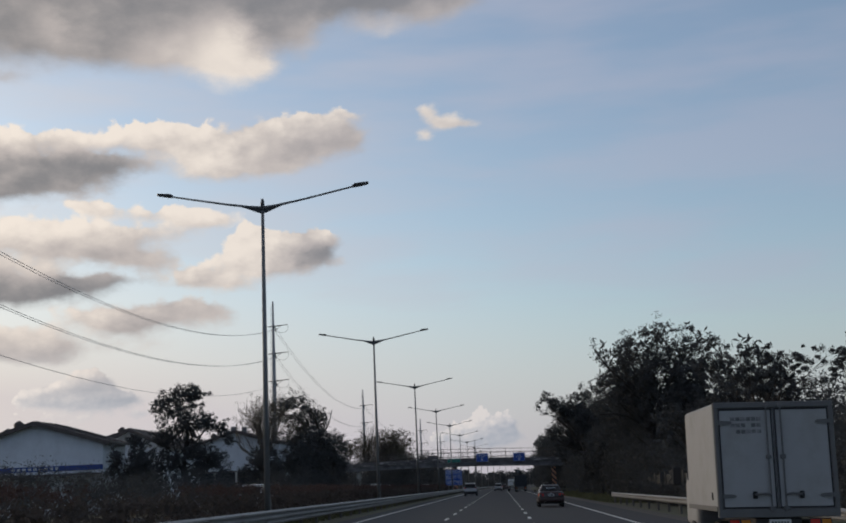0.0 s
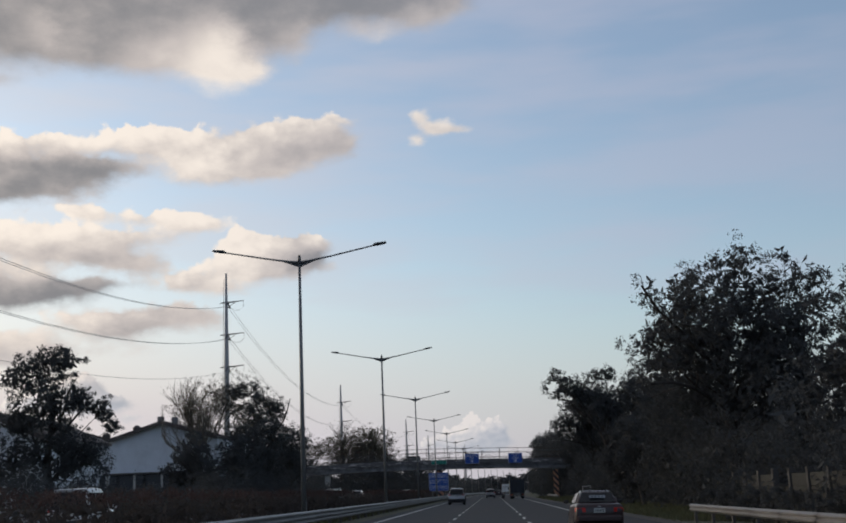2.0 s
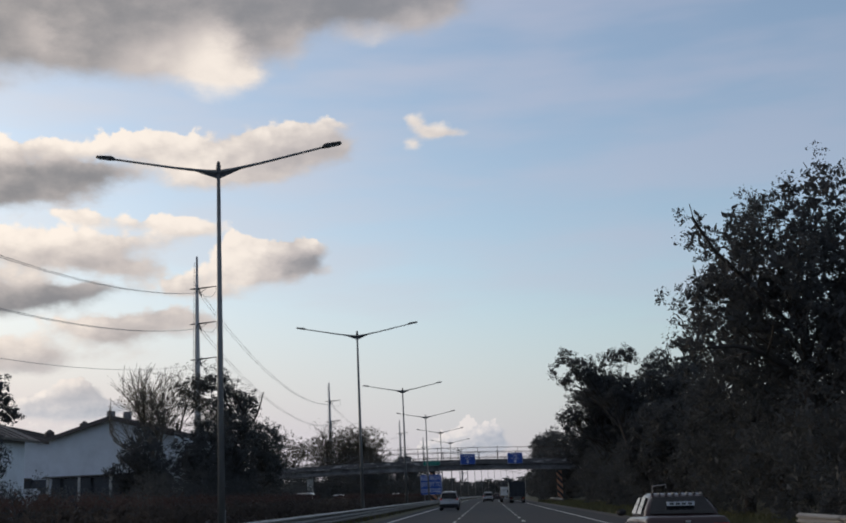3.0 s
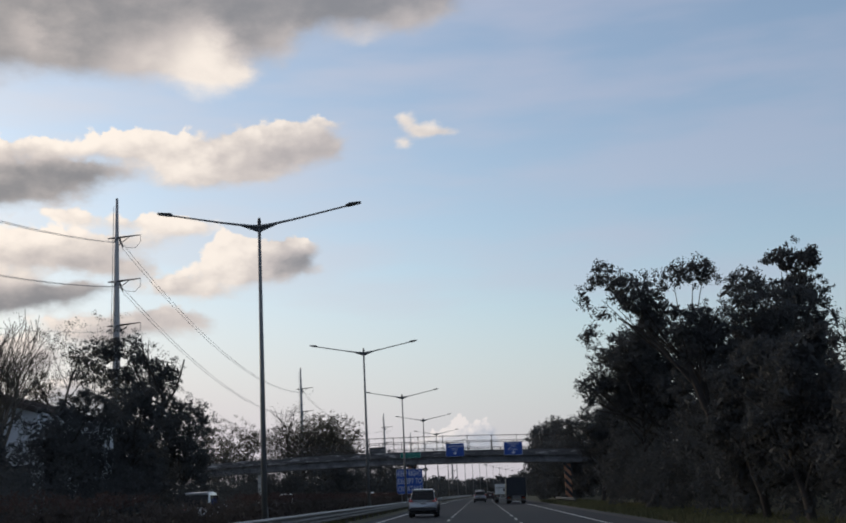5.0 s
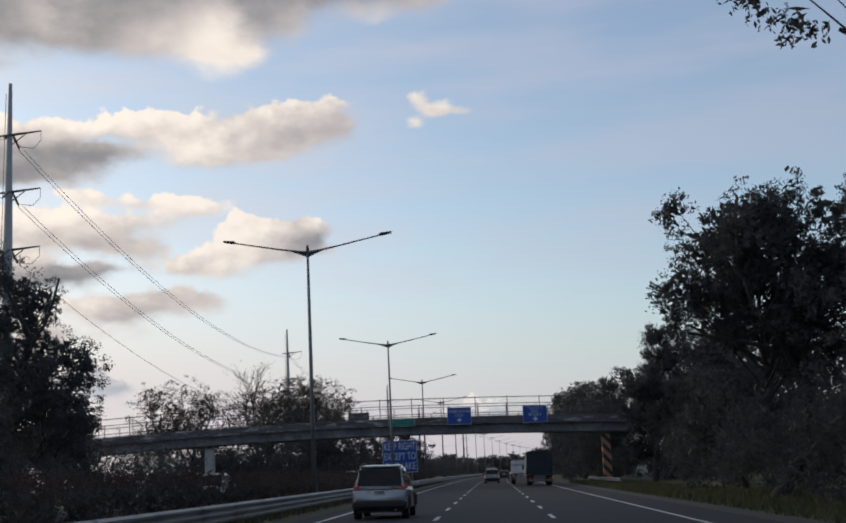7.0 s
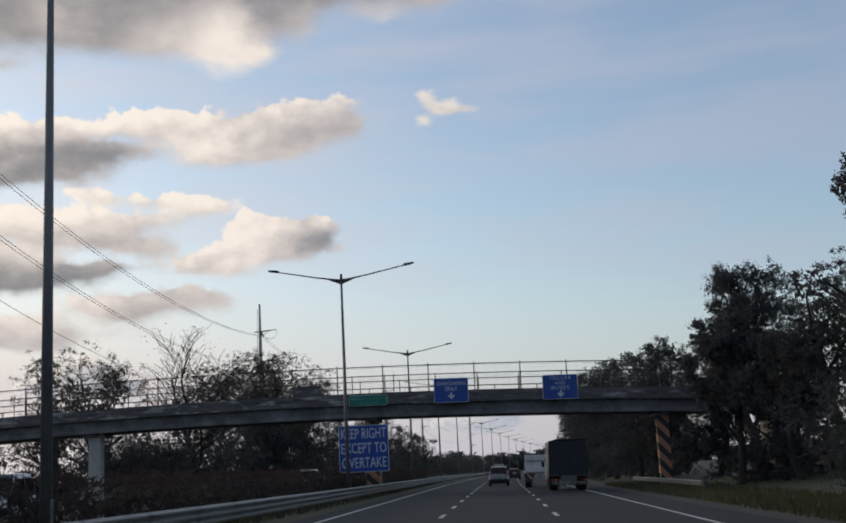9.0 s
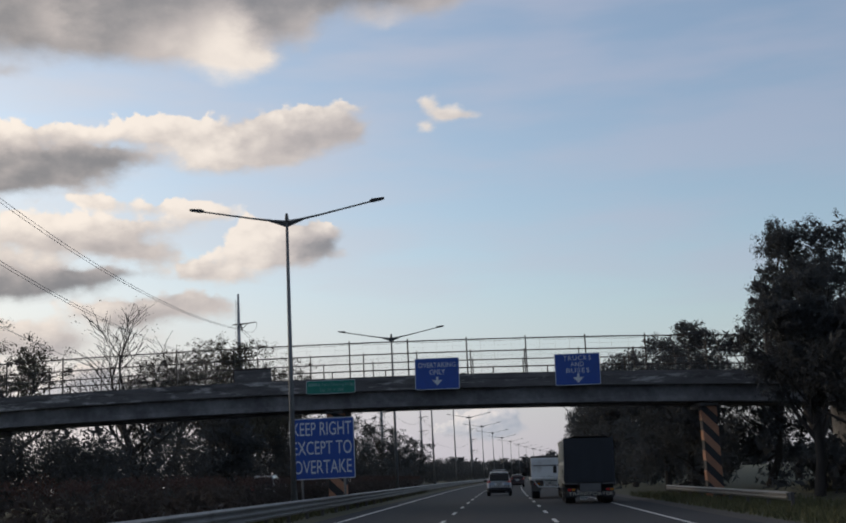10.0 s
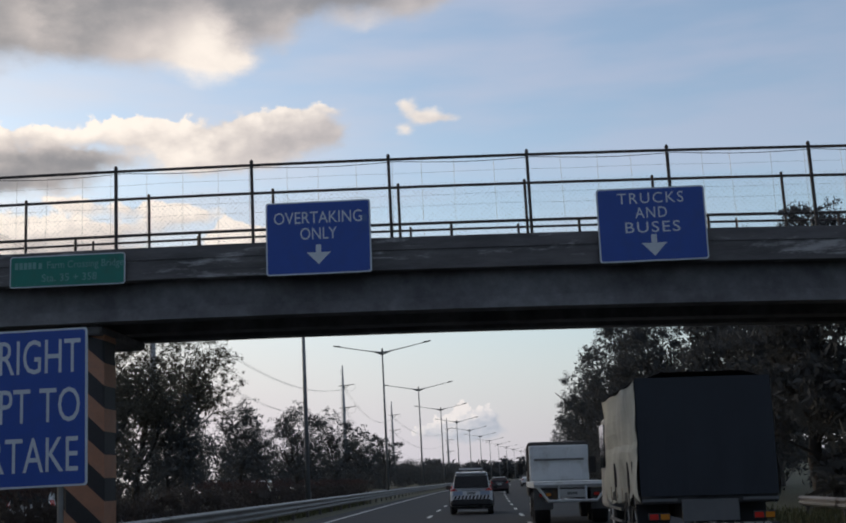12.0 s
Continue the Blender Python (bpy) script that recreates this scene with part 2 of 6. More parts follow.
# each bank with how crisp its edges are
BANKS = ((HIGH_DARK, 0.0), (HIGH_PALE, 0.05), (LONG_TOP, 0.85), (LONG_BODY, 0.35), (SMALL_PUFF, 0.28), (MIDDLE_TOP, 0.7), (MIDDLE_BODY, 0.3), (RIGHT_PUFF, 0.7), (LOW_BANK, 0.45), (LOW_TOWER, 0.9), (FAR_TOWERS, 1.0), (REST_OF_SKY, 0.1))
SKY_TINT = (0.180, 0.191, 0.208)
build_world()
sun = bpy.data.lights.new("sun", "SUN")
sun.energy, sun.angle, sun.color = 0.5, radians(6.0), (1.0, 0.80, 0.60)
sun_ob = new("sun", sun)
a, e = radians(SUN_AZ), radians(SUN_EL)
sun_ob.matrix_world = look((0, 0, 60), (-math.sin(a) * 10, -math.cos(a) * 10, 60 - math.tan(e) * 10))

# ---------------------------------------------------------------- materials


def material(name, color, rough=0.6, metal=0.0, var=0.25, scale=3.0, bump=0.0, bump_scale=40.0, grime=None, grime_scale=0.6, grime_lo=0.5,
             grime_hi=0.75, island=0.0, translucent=0.0, coat=0.0, stretch=(1, 1, 1), per_object=0.0):
    """A surface with grain and wider stains in the object's own metres."""
    mat = bpy.data.materials.new(name)
    mat.use_nodes = True
    nt = mat.node_tree
    N, L = nt.nodes.new, nt.links.new
    bsdf = nt.nodes["Principled BSDF"]
    out = nt.nodes["Material Output"]
    tc = N("ShaderNodeTexCoord")
    mp = N("ShaderNodeMapping")
    mp.inputs["Scale"].default_value = stretch
    L(tc.outputs["Object"], mp.inputs[0])
    n1 = N("ShaderNodeTexNoise")
    n1.inputs["Scale"].default_value, n1.inputs["Detail"].default_value, n1.inputs["Roughness"].default_value = scale, 6, 0.65
    L(mp.outputs[0], n1.inputs["Vector"])
    r = N("ShaderNodeMapRange")
    r.inputs[1].default_value, r.inputs[2].default_value = 0.25, 0.75
    r.inputs[3].default_value, r.inputs[4].default_value = 1 - var, 1 + var
    L(n1.outputs[0], r.inputs[0])
    fac = r.outputs[0]

    def times(a, src, lo, hi):
        q = N("ShaderNodeMapRange")
        q.inputs[3].default_value, q.inputs[4].default_value = lo, hi
        L(src, q.inputs[0])
        m = N("ShaderNodeMath")
        m.operation = "MULTIPLY"
        L(a, m.inputs[0])
        L(q.outputs[0], m.inputs[1])
        return m.outputs[0]

    if island:
        fac = times(fac, N("ShaderNodeNewGeometry").outputs["Random Per Island"], 1 - island, 1 + island)
    if per_object:
        fac = times(fac, N("ShaderNodeObjectInfo").outputs["Random"], 1 - per_object, 1 + per_object)
    sc = N("ShaderNodeVectorMath")
    sc.operation = "SCALE"
    sc.inputs[0].default_value = color
    L(fac, sc.inputs["Scale"])
    col = sc.outputs[0]
    if grime:
        n2 = N("ShaderNodeTexNoise")
        n2.inputs["Scale"].default_value, n2.inputs["Detail"].default_value, n2.inputs["Roughness"].default_value = grime_scale, 8, 0.7
        L(mp.outputs[0], n2.inputs["Vector"])
        g = N("ShaderNodeMapRange")
        g.inputs[1].default_value, g.inputs[2].default_value = grime_lo, grime_hi
        L(n2.outputs[0], g.inputs[0])
        mx = N("ShaderNodeMix")
        mx.data_type = "RGBA"
        L(g.outputs[0], mx.inputs["Factor"])
        L(col, mx.inputs[6])
        mx.inputs[7].default_value = (*grime, 1)
        col = mx.outputs[2]
    L(col, bsdf.inputs["Base Color"])
    rr = N("ShaderNodeMapRange")
    rr.inputs[3].default_value, rr.inputs[4].default_value = max(0.02, rough - 0.12), min(1, rough + 0.12)
    L(n1.outputs[0], rr.inputs[0])
    L(rr.outputs[0], bsdf.inputs["Roughness"])
    bsdf.inputs["Metallic"].default_value = metal
    if coat:
        bsdf.inputs["Coat Weight"].default_value = coat
        bsdf.inputs["Coat Roughness"].default_value = 0.06
    if bump:
        n3 = N("ShaderNodeTexNoise")
        n3.inputs["Scale"].default_value, n3.inputs["Detail"].default_value = bump_scale, 5
        L(mp.outputs[0], n3.inputs["Vector"])
        b = N("ShaderNodeBump")
        b.inputs["Strength"].default_value, b.inputs["Distance"].default_value = bump, 0.02
        L(n3.outputs[0], b.inputs["Height"])
        L(b.outputs[0], bsdf.inputs["Normal"])
    if translucent:
        tr = N("ShaderNodeBsdfTranslucent")
        L(col, tr.inputs["Color"])
        ms = N("ShaderNodeMixShader")
        ms.inputs[0].default_value = translucent
        L(bsdf.outputs[0], ms.inputs[1])
        L(tr.outputs[0], ms.inputs[2])
        L(ms.outputs[0], out.inputs[0])
    return mat


def glass(name, tint, rough=0.03):
    mat = bpy.data.materials.new(name)
    mat.use_nodes = True
    b = mat.node_tree.nodes["Principled BSDF"]
    b.inputs["Base Color"].default_value = (*tint, 1)
    b.inputs["Roughness"].default_value = rough
    b.inputs["Transmission Weight"].default_value = 0.35
    b.inputs["IOR"].default_value = 1.45
    return mat


ASPHALT = material("asphalt", (0.022, 0.027, 0.036), 0.9, var=0.22, scale=9.0, bump=0.35, bump_scale=60, grime=(0.035, 0.035, 0.037), grime_scale=0.25, stretch=(1, 0.12, 1))
SHOULDER = material("worn_asphalt", (0.075, 0.07, 0.066), 0.85, var=0.25, scale=4.0, bump=0.4, bump_scale=50, grime=(0.05, 0.046, 0.042), grime_scale=0.4)
LINE = material("road_paint", (0.72, 0.72, 0.70), 0.6, var=0.12, scale=6.0, grime=(0.28, 0.28, 0.27), grime_scale=2.5, grime_lo=0.52, grime_hi=0.7)
SOIL = material("grass_soil", (0.080, 0.084, 0.050), 0.95, var=0.4, scale=0.8, bump=0.6, bump_scale=9, grime=(0.085, 0.07, 0.045), grime_scale=0.12)
GRASS = material("grass", (0.100, 0.108, 0.055), 0.85, var=0.3, scale=0.6, island=0.35, translucent=0.2, grime=(0.12, 0.10, 0.05), grime_scale=0.3)
HEDGE = material("hedge_leaf", (0.078, 0.068, 0.064), 0.9, var=0.22, scale=0.7, island=0.12, translucent=0.35)
HEDGE_RED = material("reddish_hedge_tips", (0.080, 0.054, 0.051), 0.9, var=0.22, scale=0.5, island=0.12, translucent=0.35)
LEAF = material("leaf", (0.080, 0.085, 0.088), 0.9, var=0.25, scale=0.35, island=0.12, translucent=0.35)
LEAF_DRY = material("olive_leaf", (0.085, 0.078, 0.060), 0.85, var=0.3, scale=0.35, island=0.25, translucent=0.25)
BARK = material("bark", (0.046, 0.041, 0.038), 0.9, var=0.35, scale=5, bump=0.6, bump_scale=18, stretch=(1, 1, 0.25))
TWIG = material("pale_twig", (0.15, 0.13, 0.11), 0.9, var=0.3, scale=4)
CONCRETE = material("weathered_concrete", (0.24, 0.235, 0.24), 0.9, var=0.2, scale=3.0, bump=0.3, bump_scale=25, grime=(0.12, 0.115, 0.12), grime_scale=0.55, grime_lo=0.40, grime_hi=0.62)
FASCIA = material("blackened_concrete", (0.135, 0.128, 0.128), 0.9, var=0.5, scale=1.4, bump=0.4, bump_scale=18, grime=(0.46, 0.44, 0.43), grime_scale=1.3, grime_lo=0.53, grime_hi=0.63, stretch=(0.40, 1, 2.0))
PALE_CONCRETE = material("pale_concrete", (0.52, 0.51, 0.49), 0.85, var=0.12, scale=2.5, grime=(0.32, 0.31, 0.29), grime_scale=0.8)
ORANGE = material("faded_orange_paint", (0.50, 0.25, 0.155), 0.75, var=0.15, scale=3, grime=(0.34, 0.22, 0.17), grime_scale=1.2)
BLACK_PAINT = material("black_paint", (0.045, 0.043, 0.045), 0.7, var=0.2, scale=4)
GALV = material("galvanised_steel", (0.26, 0.255, 0.25), 0.5, metal=0.4, var=0.14, scale=3, grime=(0.22, 0.205, 0.19), grime_scale=0.9, grime_lo=0.5, grime_hi=0.7)
RAIL_POST = material("dull_rail_post", (0.12, 0.115, 0.11), 0.7, metal=0.3, var=0.2, scale=3)
POLE = material("grey_painted_steel", (0.20, 0.205, 0.21), 0.5, metal=0.4, var=0.15, scale=2)
DARK_STEEL = material("dark_railing_steel", (0.075, 0.066, 0.062), 0.6, metal=0.5, var=0.3, scale=4, grime=(0.13, 0.07, 0.045), grime_scale=1.5)
LAMP_HEAD = material("lamp_head_casting", (0.06, 0.062, 0.066), 0.45, metal=0.5, var=0.15, scale=5)
LENS = material("lamp_lens", (0.55, 0.56, 0.56), 0.2, var=0.05)
WIRE = material("aluminium_wire", (0.24, 0.24, 0.25), 0.45, metal=0.7, var=0.1)
STEEL_POLE = material("transmission_pole_steel", (0.42, 0.42, 0.43), 0.6, metal=0.35, var=0.12, scale=0.8, grime=(0.30, 0.29, 0.28), grime_scale=0.3)
INSULATOR = material("grey_insulator", (0.16, 0.17, 0.18), 0.4, var=0.1)
SIGN_BLUE = material("sign_blue_sheeting", (0.026, 0.082, 0.38), 0.5, var=0.10, scale=1.2, grime=(0.032, 0.078, 0.30), grime_scale=1.5)
SIGN_GREEN = material("sign_green_sheeting", (0.008, 0.20, 0.15), 0.4, var=0.12, scale=1.2, grime=(0.02, 0.14, 0.10), grime_scale=1.5)
SIGN_WHITE = material("sign_white_sheeting", (0.66, 0.70, 0.74), 0.45, var=0.08, scale=3)
SIGN_FADED = material("faded_sign_lettering", (0.16, 0.36, 0.32), 0.5, var=0.1, scale=4)
WALL_WHITE = material("white_house_wall", (0.72, 0.76, 0.82), 0.8, var=0.08, scale=0.8, grime=(0.58, 0.61, 0.66), grime_scale=0.3)
ROOF = material("dark_metal_roof", (0.10, 0.085, 0.08), 0.6, metal=0.2, var=0.2, scale=0.8)
BLUE_TRIM = material("blue_trim", (0.03, 0.07, 0.28), 0.6, var=0.1)
WINDOW = material("dark_window", (0.03, 0.035, 0.045), 0.15, var=0.1)
# Wall slabs and posts: the shade of the trees overhead is put into these colours.
FENCE_WALL = material("shade_dark_precast_wall", (0.045, 0.042, 0.04), 0.9, var=0.25, scale=1.8, bump=0.3, grime=(0.04, 0.042, 0.036), grime_scale=0.6, grime_lo=0.38, grime_hi=0.6, per_object=0.2)
WALL_POST = material("weathered_shade_dark_wall_post", (0.085, 0.082, 0.078), 0.9, var=0.2, scale=2.5, grime=(0.07, 0.068, 0.06), grime_scale=0.8)
TYRE = material("tyre_rubber", (0.02, 0.02, 0.021), 0.85, var=0.2, scale=8)
RIM = material("alloy_rim", (0.45, 0.45, 0.46), 0.35, metal=0.8, var=0.1)
PLASTIC = material("black_plastic", (0.025, 0.025, 0.027), 0.6, var=0.15)
CHASSIS = material("truck_chassis", (0.05, 0.048, 0.047), 0.7, var=0.3, scale=4, grime=(0.09, 0.075, 0.06), grime_scale=1.5)
CAR_WHITE = material("white_car_paint", (0.74, 0.75, 0.76), 0.3, var=0.04, coat=0.8, grime=(0.58, 0.57, 0.55), grime_scale=0.8, grime_lo=0.55, grime_hi=0.85)
CAR_SILVER = material("silver_car_paint", (0.42, 0.43, 0.45), 0.3, metal=0.5, var=0.04, coat=0.8)
CAR_BLACK = material("maroon_black_car_paint", (0.034, 0.014, 0.016), 0.35, var=0.05, coat=0.35)
TRUCK_WHITE = material("white_truck_panel", (0.38, 0.385, 0.39), 0.55, var=0.05, scale=1.0, grime=(0.29, 0.285, 0.265), grime_scale=0.9, grime_lo=0.48, grime_hi=0.75)
TIPPER_WHITE = material("chalky_white_truck_paint", (0.70, 0.73, 0.74), 0.5, var=0.06, scale=1.5, grime=(0.48, 0.48, 0.46), grime_scale=1.6, grime_lo=0.5, grime_hi=0.75)
TRUCK_FRAME = material("dull_truck_trim", (0.15, 0.15, 0.15), 0.55, metal=0.3, var=0.15, scale=3, grime=(0.16, 0.155, 0.145), grime_scale=1.4)
DOOR_SEAL = material("rubber_door_seal", (0.018, 0.018, 0.018), 0.8, var=0.1)
FADED_PRINT = material("faded_grey_print", (0.13, 0.13, 0.13), 0.7, var=0.15, scale=14, grime=(0.30, 0.30, 0.30), grime_scale=5, grime_lo=0.45, grime_hi=0.6)
TARP_DARK = material("dark_tarpaulin", (0.027, 0.032, 0.041), 0.75, var=0.2, scale=1.2, bump=0.25, bump_scale=3)
TARP_PALE = material("pale_tarpaulin", (0.50, 0.51, 0.46), 0.65, var=0.15, scale=1.5, bump=0.5, bump_scale=3.5, grime=(0.26, 0.25, 0.21), grime_scale=1.0, stretch=(1, 1, 0.35))
RED_LAMP = material("red_tail_lamp", (0.58, 0.03, 0.022), 0.2, var=0.1, coat=0.6)
AMBER_LAMP = material("amber_lamp", (0.55, 0.20, 0.02), 0.2, var=0.1, coat=0.6)
CLEAR_LAMP = material("clear_lamp", (0.6, 0.6, 0.6), 0.15, var=0.05, coat=0.6)
PLATE = material("plate_white", (0.62, 0.62, 0.60), 0.5, var=0.05)
PLATE_INK = material("plate_ink", (0.06, 0.07, 0.07), 0.6, var=0.05)
STRIPE_WHITE = material("reflective_white", (0.80, 0.80, 0.80), 0.4, var=0.05)
LIVERY_PALE = material("pale_blue_livery", (0.42, 0.50, 0.62), 0.4, var=0.05, coat=0.5)
STRIPE_BLUE = material("livery_blue", (0.05, 0.12, 0.35), 0.4, var=0.05, coat=0.5)
GLASS = glass("tinted_glass", (0.010, 0.012, 0.014))
CREAM = material("cream_lettering", (0.50, 0.46, 0.38), 0.6, var=0.15, scale=6, grime=(0.25, 0.22, 0.18), grime_scale=4)


# ---------------------------------------------------------------- mesh helpers


class M:
    """Collects one mesh from simple solids."""

    def __init__(self):
        self.v, self.f = [], []

    def add(self, verts, faces, m=None):
        o = len(self.v)
        self.v += [tuple(m @ Vector(p)) if m else tuple(p) for p in verts]
        self.f += [tuple(i + o for i in q) for q in faces]
        return self

    def box(self, x0, x1, y0, y1, z0, z1, bevel=0.0, m=None):
        if bevel <= 0:
            v = [(x, y, z) for z in (z0, z1) for y in (y0, y1) for x in (x0, x1)]
            return self.add(v, [(0, 2, 3, 1), (4, 5, 7, 6), (0, 1, 5, 4), (2, 6, 7, 3), (0, 4, 6, 2), (1, 3, 7, 5)], m)
        b = min(bevel, abs(x1 - x0) / 2.01, abs(y1 - y0) / 2.01, abs(z1 - z0) / 2.01)
        rings = []
        for z, i in ((z0, b), (z0 + b, 0), (z1 - b, 0), (z1, b)):
            X0, X1, Y0, Y1 = x0 + i, x1 - i, y0 + i, y1 - i
            rings.append([(X0 + b, Y0, z), (X1 - b, Y0, z), (X1, Y0 + b, z), (X1, Y1 - b, z), (X1 - b, Y1, z), (X0 + b, Y1, z), (X0, Y1 - b, z), (X0, Y0 + b, z)])
        return self.loft(rings, m=m)

    def loft(self, rings, caps=True, m=None, closed=True):
        n = len(rings[0])
        v = [p for r in rings for p in r]
        f = []
        for k in range(len(rings) - 1):
            for i in range(n if closed else n - 1):
                j = (i + 1) % n
                f.append((k * n + i, k * n + j, (k + 1) * n + j, (k + 1) * n + i))
        if caps:
            f += [tuple(range(n))[::-1], tuple(range((len(rings) - 1) * n, len(rings) * n))]
        return self.add(v, f, m)

    def tube(self, pts, radii, n=8, caps=True):
        pts = [Vector(p) for p in pts]
        if isinstance(radii, (int, float)):
            radii = [radii] * len(pts)
        rings = []
        up = Vector((0.13, 0.21, 0.97))
        for i, p in enumerate(pts):
            d = (pts[min(i + 1, len(pts) - 1)] - pts[max(i - 1, 0)]).normalized()
            s = d.cross(up)
            if s.length < 0.15:
                s = d.cross(Vector((1, 0, 0.2)))
            s.normalize()
            t = s.cross(d)
            rings.append([tuple(p + radii[i] * (math.cos(a) * s + math.sin(a) * t)) for a in (2 * math.pi * k / n for k in range(n))])
        return self.loft(rings, caps)

    def wheel_ring(self, profile, n=20, m=None):
        """Turns (radius, across) points about the x axis."""
        rings = []
        for k in range(n):
            a = 2 * math.pi * k / n
            rings.append([(w, r * math.cos(a), r * math.sin(a)) for r, w in profile])
        k = len(profile)
        v = [p for r in rings for p in r]
        f = []
        for i in range(n):
            j = (i + 1) % n
            for q in range(k):
                f.append((i * k + q, i * k + (q + 1) % k, j * k + (q + 1) % k, j * k + q))
        return self.add(v, f, m)

    def slab(self, outline, y0, y1, m=None):
        """A flat outline in x and z, thickened from y0 to y1."""
        return self.loft([[(x, y0, z) for x, z in outline], [(x, y1, z) for x, z in outline]], m=m)

    def mesh(self, name, mat, smooth=False):
        me = bpy.data.meshes.new(name)
        me.from_pydata(self.v, [], self.f)
        me.materials.append(mat)
        if smooth:
            me.polygons.foreach_set("use_smooth", [True] * len(me.polygons))
        me.validate()
        me.update()
        return me


def fix_normals(me):
    bm = bmesh.new()
    bm.from_mesh(me)
    bmesh.ops.recalc_face_normals(bm, faces=bm.faces)
    bm.to_mesh(me)
    bm.free()


def part(name, m, mat, parent=None, label="", smooth=False, at=None, fix=True):
    me = m if isinstance(m, bpy.types.Mesh) else m.mesh(name, mat, smooth)
    if fix and not isinstance(m, bpy.types.Mesh):
        fix_normals(me)
    ob = new(name, me)
    if parent:
        ob.parent = parent
    if at:
        ob.location = at
    if label:
        ob["label"] = label
    return ob


def thing(name, at, label, category, group="", turn=0.0):
    ob = new(name)
    ob.location = at
    ob.rotation_euler = (0, 0, radians(turn))
    return tagged(ob, label, category, group)


def text(name, words, size, mat, parent, at, width=0.0, depth=0.006, spacing=1.0):
    """Raised lettering that faces the traffic, centred at its place."""
    cu = bpy.data.curves.new(name, "FONT")
    cu.body, cu.size, cu.align_x, cu.align_y, cu.extrude = words, size, "CENTER", "CENTER", depth
    cu.space_character = spacing
    cu.resolution_u = 3
    tmp = bpy.data.objects.new("lettering", cu)
    scene.collection.objects.link(tmp)
    me = bpy.data.meshes.new_from_object(tmp.evaluated_get(bpy.context.evaluated_depsgraph_get()))
    bpy.data.objects.remove(tmp)
    me.transform(Matrix.Rotation(math.pi / 2, 4, "X"))
    if width:
        xs = [p.co.x for p in me.vertices]
        me.transform(Matrix.Diagonal((width / (max(xs) - min(xs)), 1, 1, 1)))
    me.materials.clear()
    me.materials.append(mat)
    ob = new(name, me)
    ob.parent, ob.location = parent, at
    return ob


# ---------------------------------------------------------------- plan
SLOPE = 0.024                 # the carriageway falls this much towards its right side


def bend(y):
    """How far the road has swung to the right at y."""
    return 1.0e-4 * max(0.0, y - 262.0) ** 2


def ground_z(x):
    """Height of the ground, x from the road's middle line."""
    if x < -13:
        return 0.31
    if x < 9:
        return -SLOPE * x
    if x < 12.5:
        return -0.216 - 0.05 * (x - 9)
    return -0.39 + min(1.2, 0.06 * (x - 12.5))


def sweep_strip(xs, ys, lift, m=None):
    m = m or M()
    rows = [[(x + bend(y), y, ground_z(x) + lift) for x in xs] for y in ys]
    n = len(xs)
    v = [p for r in rows for p in r]
    f = [(k * n + i, k * n + i + 1, (k + 1) * n + i + 1, (k + 1) * n + i) for k in range(len(rows) - 1) for i in range(n - 1)]
    return m.add(v, f)


LONG = [-150, -60, 0, 60, 120, 180, 240, 262] + [262 + 20 * k for k in range(1, 45)]
ground_m = sweep_strip([-3500, -400, -120, -60, -30, -24.6, -13, -11, -9, -7.6, -6.6, -3, 0, 3, 6, 8, 9, 10.5, 12.5, 15, 20, 32, 60, 120, 400, 3500], [-900] + LONG + [1300, 1700, 2600, 4000], 0.0)
tagged(part("ground", ground_m, SOIL, fix=False), "dark grassy verges and median soil beside the expressway", "ground", kind="structure")
tagged(part("road", sweep_strip([-6.7, -4, -1, 2, 5, 7.3], LONG, 0.02), ASPHALT, fix=False), "grey worn asphalt of a three-lane carriageway", "road", kind="structure")
tagged(part("road_opposite", sweep_strip([-23.5, -20, -16, -13.1], LONG, 0.02), ASPHALT, fix=False), "asphalt of the opposite carriageway behind the hedge", "road", kind="structure")
tagged(part("shoulder", sweep_strip([7.3, 8.2], LONG, 0.015), SHOULDER, fix=False), "worn gravelly asphalt shoulder beside the right lane", "shoulder", kind="structure")


def solid_line(name, x, label):
    tagged(part(name, sweep_strip([x - 0.075, x + 0.075], LONG, 0.026), LINE, fix=False), label, "road line", kind="structure")


solid_line("edge_line", -5.75, "worn white edge line beside the median")
solid_line("edge_line", 5.45, "worn white edge line beside the shoulder")
solid_line("edge_line", -13.7, "white edge line of the opposite carriageway")
dash = M()
dash.box(-0.07, 0.07, 0, 3.0, 0, 0.006)
dash_mesh = dash.mesh("lane_dash", LINE)
for lane, x in enumerate((-2.03, 1.66)):
    for k in range(-1, 50):
        y = 5.3 + 9.3 * k
        ob = tagged(part("lane_dash", dash_mesh, LINE), "worn white lane dash on the asphalt", "lane marking", "dashes between the lanes", "structure")
        ob.location = (x + bend(y), y, ground_z(x) + 0.024)

# ---------------------------------------------------------------- guard rails
W_BEAM = [(0.0, 0.0), (0.035, 0.03), (0.085, 0.06), (0.085, 0.10), (0.03, 0.135), (0.03, 0.175), (0.085, 0.21), (0.085, 0.25), (0.035, 0.28), (0.0, 0.31)]
THRIE_BEAM = [(0.0, -0.19), (0.085, -0.15), (0.085, -0.10), (0.03, -0.065), (0.03, -0.02), (0.085, 0.02), (0.085, 0.07), (0.03, 0.11), (0.03, 0.16), (0.085, 0.20), (0.085, 0.25), (0.035, 0.28), (0.0, 0.31)]


